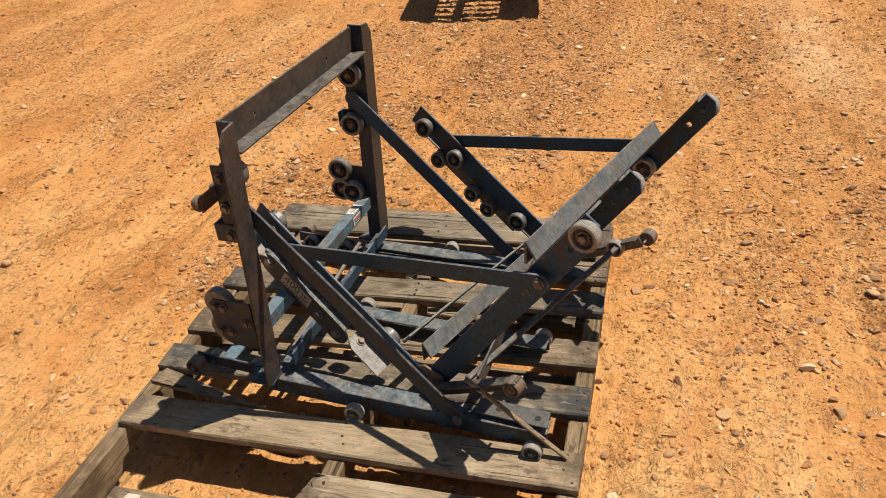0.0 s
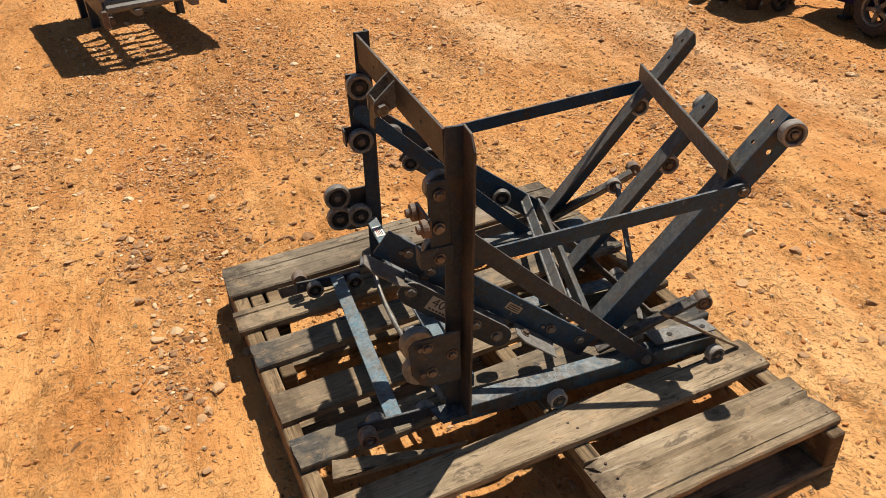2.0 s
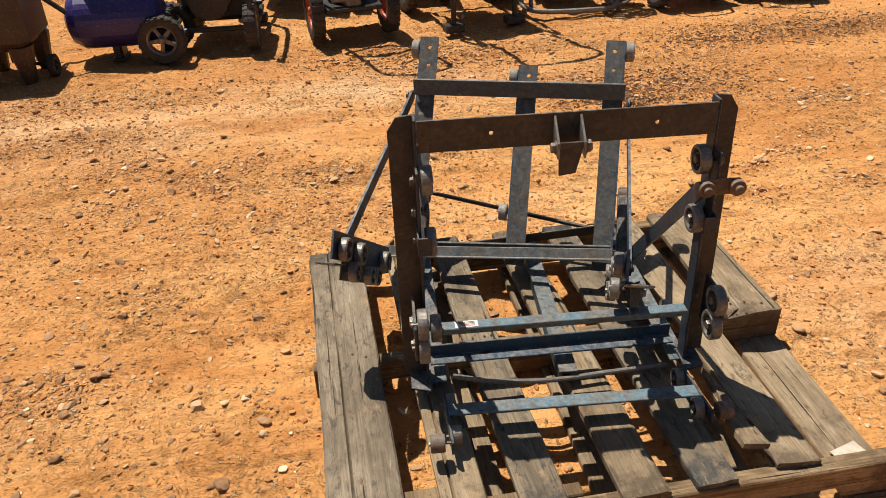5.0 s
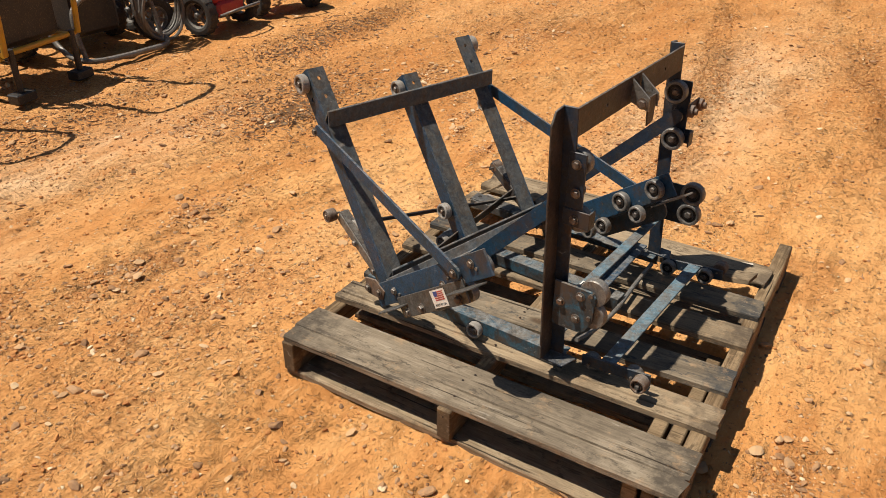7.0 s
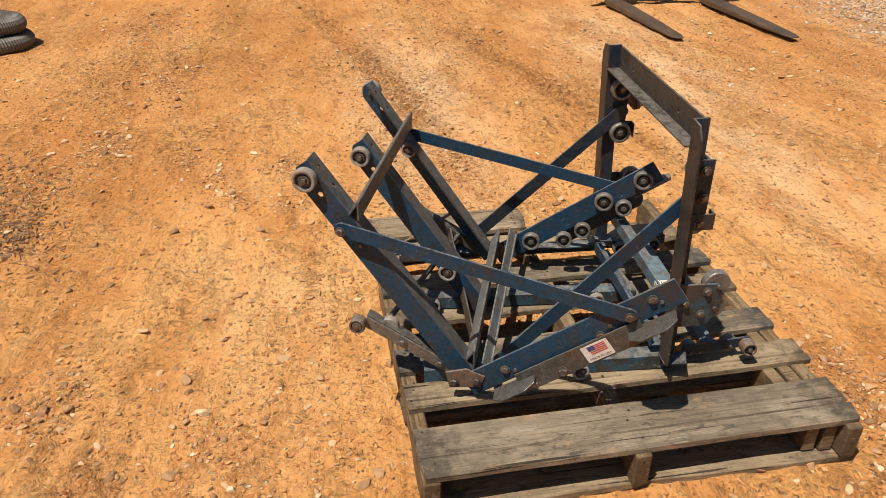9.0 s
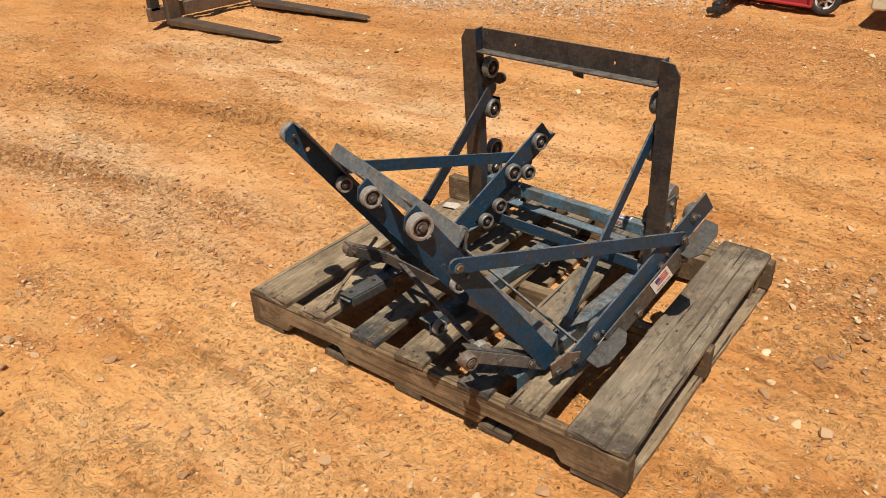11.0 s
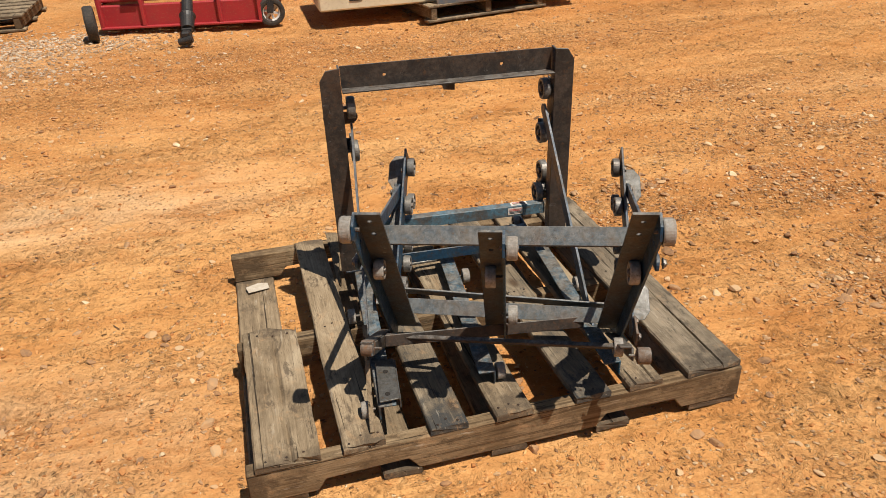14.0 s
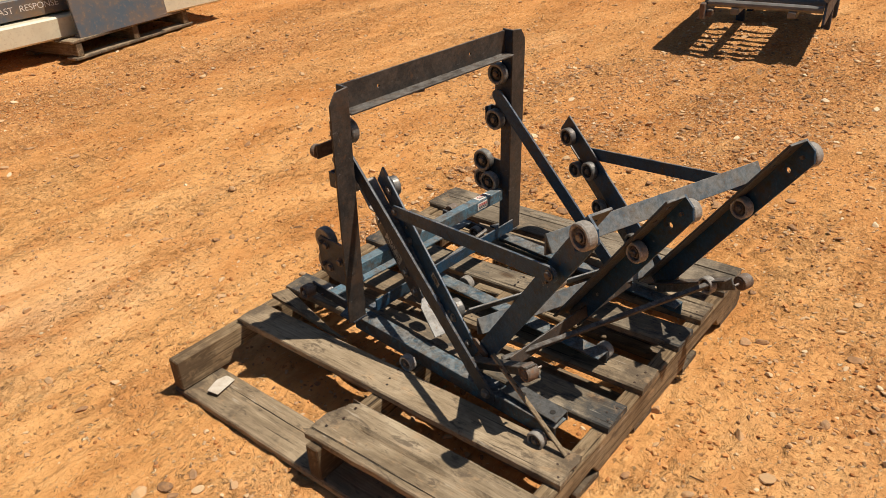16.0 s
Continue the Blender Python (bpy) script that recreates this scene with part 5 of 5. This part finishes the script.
def generator(x, y, turn, frame_mat, label, wheels=True, feet=True, track=0.30, handle=False, lift=0.0):
    """A generator in a tube cradle: engine block, fuel tank, wheels at one end and rubber feet at the other."""
    t = thing("generator", pose(x, y, lift, 0, 0, turn), label, "generator", "equipment row")
    for yy in (-0.24, 0.24):
        part("frame_tube", tube(curve_points([(-0.30, yy, 0.12), (-0.32, yy, 0.40), (-0.26, yy, 0.55), (0.26, yy, 0.55), (0.32, yy, 0.40), (0.30, yy, 0.12), (-0.26, yy, 0.10)], 48), 0.015), frame_mat, t)
    for xx in (-0.28, 0.28):
        part("cross_tube", tube([(xx, -0.24, 0.12), (xx, 0.24, 0.12)], 0.015), frame_mat, t)
    part("engine", merge(box(-0.06, 0, 0.27, 0.36, 0.40, 0.30, 0.03), lathe([(0, 0.09), (0.11, 0.09), (0.12, 0.0), (0.11, -0.06), (0, -0.06)], (1, 0, 0), (0.16, 0, 0.27), 24), lathe([(0, 0.05), (0.05, 0.05), (0.05, -0.05), (0, -0.05)], (0, 1, 0), (-0.10, 0.17, 0.24), 16)), BLACK, t)
    part("fuel_tank", box(0, 0, 0.49, 0.46, 0.40, 0.12, 0.03), BLACK, t)
    if feet:
        for yy in (-0.2, 0.2):
            part("foot", merge(tube([(-0.29, yy, 0.14), (-0.29, yy, 0.03 - lift)], 0.016), box(-0.29, yy, 0.024 - lift, 0.075, 0.12, 0.048, 0.006)), BLACK, t)
    if handle:
        part("handle", tube(curve_points([(-0.30, -0.20, 0.50), (-0.42, -0.20, 0.70), (-0.58, -0.20, 0.88), (-0.58, 0.20, 0.88), (-0.42, 0.20, 0.70), (-0.30, 0.20, 0.50)], 40), 0.014), BLACK, t)
    if wheels:
        for yy in (-track, track):
            wheel((0.30, yy, 0.13 - lift * 0.5), (0, 1, 0), t, 0.13 + lift * 0.5, 0.07, GALV)
    return t


generator(1.83, -2.84, 90, BLACK, "black generator on wheels in shade", track=0.23)
generator(0.31, -2.93, -76, YELLOW, "yellow-framed black generator on rubber feet", handle=True, lift=0.12)


def pressure_washer(x, y, turn):
    t = thing("pressure_washer", pose(x, y, 0, 0, 0, turn), "pressure washer with orange-red wheels and a coiled hose", "pressure washer", "equipment row")
    for xx in (-0.22, 0.22):
        wheel((xx, 0.10, 0.172), (1, 0, 0), t, 0.172, 0.075, ORANGE, 5, 26)
    part("axle", tube([(-0.22, 0.10, 0.172), (0.22, 0.10, 0.172)], 0.011), BLACK, t)
    part("deck", box(0, 0.0, 0.175, 0.34, 0.40, 0.03, 0.006), BLACK, t)
    part("engine", merge(box(0, -0.04, 0.30, 0.24, 0.24, 0.24, 0.03), lathe([(0, 0.05), (0.10, 0.05), (0.11, -0.04), (0, -0.04)], (0, 0, 1), (0, -0.04, 0.45), 22)), BLACK, t)
    part("pump", merge(box(0.0, 0.13, 0.225, 0.10, 0.10, 0.09, 0.012), lathe([(0, 0.06), (0.018, 0.06), (0.018, -0.06), (0, -0.06)], (1, 0, 0), (0.06, 0.16, 0.23), 10)), GALV, t)
    part("handle", tube(curve_points([(-0.17, 0.02, 0.17), (-0.17, 0.20, 0.60), (-0.17, 0.40, 0.98), (0.17, 0.40, 0.98), (0.17, 0.20, 0.60), (0.17, 0.02, 0.17)], 40), 0.014), BLACK, t)
    ring = []
    for i in range(150):
        a = i * 0.21
        ring.append((0.20 * math.cos(a), 0.20 + 0.006 * math.sin(i * 0.7), 0.47 + 0.17 * math.sin(a) + 0.012 * math.sin(i * 0.11)))
    part("hose", tube(ring, 0.008, 6), ORANGE, t, "rusty red coiled hose")
    return t


pressure_washer(1.05, -2.77, 11)
for gx in (1.45, 0.70, -0.30, -1.05):
    generator(gx, -3.62, 90, BLACK, "black generator on wheels in shade")

skid = thing("pump_skid", pose(-0.35, -2.98, 0, 0, 0, 0), "grey tube skid with a coiled grey hose", "pump", "equipment row")
part("skid_tube", tube(curve_points([(0.28, -0.2, 0.30), (0.30, -0.05, 0.10), (0.26, 0.16, 0.035), (-0.10, 0.22, 0.030), (-0.28, 0.16, 0.035), (-0.30, -0.05, 0.12), (-0.30, -0.25, 0.34)], 48), 0.016), GALV, skid)
part("skid_tube", tube(curve_points([(0.26, 0.14, 0.04), (0.24, 0.08, 0.30), (0.0, 0.05, 0.36), (-0.24, 0.08, 0.30), (-0.26, 0.14, 0.04)], 40), 0.014), GALV, skid)
part("engine", merge(box(0.02, -0.18, 0.24, 0.30, 0.28, 0.26, 0.03), rounded_tank(0, -0.1, 0.42, 0.3, 0.09)), BLACK, skid)
coil = []
for i in range(200):
    a = i * 0.2
    coil.append((-0.30 + 0.15 * math.cos(a), 0.06 + 0.0012 * i * 0.4 + 0.01 * math.sin(i * 0.5), 0.22 + 0.17 * math.sin(a) + 0.015 * math.sin(i * 0.13)))
part("hose", tube(coil, 0.010, 6), HOSE, skid, "coiled grey hose")
wheel((-0.34, -0.02, 0.13), (0.2, 1, 0), skid, 0.13, 0.06, GALV, 7)


def red_machine(x, y, turn):
    t = thing("garden_machine", pose(x, y, 0, 0, 0, turn), "red garden machine with black wheels", "garden machine", "equipment row")
    part("body", merge(box(0, 0, 0.27, 0.34, 0.36, 0.20, 0.05), box(0, 0.10, 0.15, 0.26, 0.16, 0.10, 0.02)), RED, t)
    part("engine", merge(box(0, -0.04, 0.44, 0.22, 0.22, 0.18, 0.03), rounded_tank(0.02, 0.02, 0.50, 0.2, 0.06)), BLACK, t)
    for xx in (-0.21, 0.21):
        wheel((xx, 0.08, 0.13), (1, 0, 0), t, 0.13, 0.075, GALV, 4, 18)
    part("axle", tube([(-0.21, 0.08, 0.13), (0.21, 0.08, 0.13)], 0.012), BLACK, t)
    part("handle", tube(curve_points([(-0.13, -0.14, 0.30), (-0.14, -0.40, 0.70), (-0.16, -0.55, 0.92), (0.16, -0.55, 0.92), (0.14, -0.40, 0.70), (0.13, -0.14, 0.30)], 40), 0.013), BLACK, t)
    part("guard", tube(curve_points([(-0.15, 0.2, 0.12), (-0.12, 0.30, 0.16), (0.12, 0.30, 0.16), (0.15, 0.2, 0.12)], 24), 0.010), GALV, t)
    return t


red_machine(-1.10, -2.95, 10)
red_machine(-1.72, -2.95, -15)

duct = thing("suction_hose", pose(-2.6, -2.5, 0), "heap of ribbed grey-brown suction hose", "hose")
for sx, sy, sz in ((0.0, 0.0, 0.055), (-0.13, -0.02, 0.055), (-0.06, -0.03, 0.155), (-0.26, -0.06, 0.055), (-0.19, -0.08, 0.155)):
    pts = curve_points([(0.30 + sx, -1.2 + sy, sz), (0.17 + sx, -0.80 + sy, sz), (0.10 + sx, -0.40 + sy, sz), (0.07 + sx, 0.0 + sy, sz), (-0.02 + sx, 0.26 + sy, sz), (-0.16 + sx * 0.5, 0.40 + sy, sz), (-0.34, 0.38 + sy, sz), (-0.44, 0.20 + sy, sz)], 180)
    bm = tube(pts, 0.05, 12)
    for i, v in enumerate(bm.verts):
        c = pts[i // 12]
        v.co = c + (v.co - c) * (1.07 if (i // 12) % 2 else 0.95)
    part("hose", bm, HOSE, duct)

# ---- lift forks lying towards the yard ----
forks = thing("loader_forks", pose(-3.64, 2.47, 0), "worn brown steel loader forks on a rusty frame", "loader forks")
for y, yt in ((-0.40, -0.30), (0.39, 0.49)):
    bm = bmesh.new()
    outline = [(0.0, 0.06, 0.02, 0.065), (0.30, 0.06, 0.02, 0.06), (0.80, 0.058, 0.02, 0.045), (1.10, 0.045, 0.022, 0.036), (1.16, 0.030, 0.024, 0.033)]
    rings = []
    for i, (x, hw, z0, z1) in enumerate(outline):
        x *= 0.94 if y < 0 else 1.0
        yc = y + (yt - y) * x / 1.16
        rings.append([bm.verts.new((x, yc - hw, z0)), bm.verts.new((x, yc + hw, z0)), bm.verts.new((x, yc + hw, z1)), bm.verts.new((x, yc - hw, z1))])
    for r0, r1 in zip(rings, rings[1:]):
        for i in range(4):
            bm.faces.new((r0[i], r0[(i + 1) % 4], r1[(i + 1) % 4], r1[i]))
    bm.faces.new(rings[0])
    bm.faces.new(rings[-1])
    bmesh.ops.recalc_face_normals(bm, faces=bm.faces[:])
    soften(bm, 0.005)
    part("tine", merge(bm, box(-0.02, y, 0.30, 0.05, 0.12, 0.56, 0.012)), FORK, forks)
part("frame_bar", box(-0.07, 0, 0.11, 0.05, 1.15, 0.10, 0.006), RUST, forks)
part("frame_bar", box(-0.07, 0, 0.50, 0.05, 1.15, 0.08, 0.006), RUST, forks)
part("frame_post", box(-0.07, 0.0, 0.30, 0.05, 0.08, 0.34, 0.006), BLACK, forks)
part("frame_post", box(-0.07, -0.52, 0.30, 0.05, 0.08, 0.34, 0.006), BLACK, forks)

# ---- cargo carrier of dull tubes with folded side gates ----
carrier = thing("cargo_carrier", pose(3.68, 0.92, 0, 0, 0, 11), "dull grey tube cargo carrier with upright side gates", "cargo carrier")
for i in range(7):
    part("deck_tube", tube([(i * 0.095, -0.30, 0.285 + 0.010 * (i % 2)), (i * 0.095, 0.30, 0.285 + 0.010 * (i % 2))], 0.020), ALU, carrier)
for y, o, top in ((-0.312, -1, 0.80), (0.312, 1, 0.64)):
    part("side_gate", plate([(-0.045, y, 0.215), (0.03, y, 0.205), (0.62, y, 0.24), (1.25, y, 0.26), (1.25, y + o * 0.02, top), (0.12, y + o * 0.02, top), (0.0, y, 0.36)], 0.012), DARK, carrier, "solid dark steel side gate")
    part("gate_rail", tube([(-0.02, y, 0.345), (1.25, y, 0.345)], 0.017), ALU, carrier)
for y in (-0.15, 0.15):
    part("bearer", box(0.60, y, 0.250, 1.25, 0.045, 0.035, 0.004), ALU, carrier)
for x in (0.80, 1.15):
    for y in (-0.26, 0.26):
        part("leg", box(x, y, 0.12, 0.05, 0.05, 0.25, 0.006), DARK, carrier)
part("rear_plate", box(0.98, 0.0, 0.300, 0.52, 0.58, 0.012, 0.003), DARK, carrier)
part("upper_rail", tube([(0.10, -0.30, 0.46), (0.10, 0.30, 0.46)], 0.022), DARK, carrier)
part("bracket", merge(box(-0.03, 0.322, 0.245, 0.05, 0.03, 0.09, 0.005), box(0.03, 0.300, 0.225, 0.10, 0.05, 0.03, 0.004)), RUST, carrier, "rusty mounting bracket")

# ---- mower deck, cream cabinet and far pallets ----
mower = thing("rotary_cutter", pose(-0.45, 5.01, 0, 0, 0, -10), "red tractor-mounted rotary cutter with a drive shaft", "mower")
part("front_skirt", box(0, -0.06, 0.13, 1.24, 0.03, 0.17, 0.01), RED, mower)
part("deck", box(0, 0.5, 0.245, 1.24, 1.1, 0.03, 0.01), RED, mower)
part("ledge", box(0.0, -0.085, 0.050, 1.22, 0.05, 0.016, 0.004), RED, mower)
part("cross_beam", box(0.0, 0.12, 0.33, 1.10, 0.10, 0.07, 0.008), RUST, mower, "rusty red cross beam")
for x in (-0.60, -0.28, 0.30, 0.60):
    part("rib", box(x, -0.075, 0.17, 0.028, 0.06, 0.24, 0.005), RED, mower)
for x in (-0.61, 0.61):
    part("side_skirt", box(x, 0.5, 0.13, 0.03, 1.1, 0.17, 0.01), RED, mower)
part("hitch_plate", plate([(-0.42, -0.10, 0.26), (-0.30, -0.10, 0.26), (-0.34, -0.02, 0.52), (-0.40, -0.02, 0.52)], 0.02), BLACK, mower)
tip = mower.matrix_world.inverted() @ Vector((-0.41, 4.40, 0.0))
part("drive_shaft", lathe([(0, 0), (0.045, 0), (0.050, 0.10), (0.060, 0.13), (0.040, 0.16), (0.038, 0.75), (0, 0.75)], (-0.08, 0.62, 0.40), tip + Vector((0, 0.10, 0.10)), 20), BLACK, mower, "black plastic drive shaft guard")
part("joint", merge(box(tip.x, tip.y + 0.05, 0.075, 0.06, 0.10, 0.06, 0.012), lathe([(0, 0.05), (0.024, 0.05), (0.024, -0.05), (0, -0.05)], (1, 0, 0.2), tip + Vector((0, 0.0, 0.045)), 14), box(tip.x, tip.y + 0.08, 0.10, 0.075, 0.03, 0.03, 0.006)), BLACK, mower, "greasy steel universal joint")
c = mower.matrix_world.inverted() @ Vector((0.21, 4.84, 0.105))
wheel(c, (0.25, -1, 0), mower, 0.105, 0.06, WHITER, 6, 0)
part("caster_fork", merge(flat_bar(c + Vector((0.0, -0.045, 0.0)), c + Vector((0.03, -0.02, 0.24)), (1, 0, 0), 0.05, 0.008), flat_bar(c + Vector((0.0, 0.045, 0.0)), c + Vector((0.03, 0.05, 0.24)), (1, 0, 0), 0.05, 0.008)), BLACK, mower)
c = mower.matrix_world.inverted() @ Vector((-1.10, 4.84, 0.13))
wheel(c, (1, 0.35, 0), mower, 0.13, 0.075, RUST, 6, 0)

cab = thing("cream_cabinet", pose(0.56, 4.56, 0.122, 0, 0, 2), "cream metal cabinet with a dark band resting on a pallet", "cabinet")
part("body", box(1.05, 0.40, 0.070, 2.1, 0.80, 0.14, 0.012), CREAM, cab)
part("upper_body", box(1.10, 0.46, 0.36, 2.0, 0.68, 0.34, 0.012), CREAM, cab)
part("dark_band", box(1.10, 0.095, 0.215, 1.98, 0.05, 0.12, 0.004), SHEET, cab)
part("slot", box(0.28, -0.001, 0.085, 0.10, 0.012, 0.045, 0.004), BLACK, cab)
lettering("FAST", 0.055, pose(0.535, 0.069, 0.200, 90, 0, 0), WHITE, cab)
lettering("RESPONSE", 0.055, pose(0.76, 0.069, 0.200, 90, 0, 0), WHITE, cab)


def far_pallet(x, y, turn, label):
    t = thing("far_pallet", pose(x, y, 0, 0, 0, turn), label, "pallet")
    for xx in (0.03, 0.5, 0.97):
        part("stringer", box(xx, 0.46, 0.062, 0.05, 0.92, 0.088, 0.004), WOOD_LOW, t)
    for i in range(6):
        part("top_board", box(0.5, 0.05 + i * 0.165, 0.116, 1.04, 0.11, 0.019, 0.004), WOOD, t)
    for yy in (0.04, 0.46, 0.88):
        part("bottom_board", box(0.5, yy, 0.009, 1.04, 0.10, 0.018, 0.004), WOOD, t)
    return t


far_pallet(1.38, 4.44, 13, "weathered pallet under a rusty sheet")
sheet = thing("steel_panel", pose(1.44, 4.475, 0.122, 0, 0, 6), "rusty blue steel panel leaning on a cream cabinet", "steel panel")
part("panel", merge(plate([(0, 0.0, 0.0), (0.70, 0.02, 0.0), (0.70, 0.10, 0.62), (0.0, 0.08, 0.62)], 0.02), box(0.35, 0.035, 0.012, 0.70, 0.05, 0.024, 0.004)), SHEET, sheet)
far_pallet(-2.74, 5.42, 2, "weathered pallet standing in the yard")
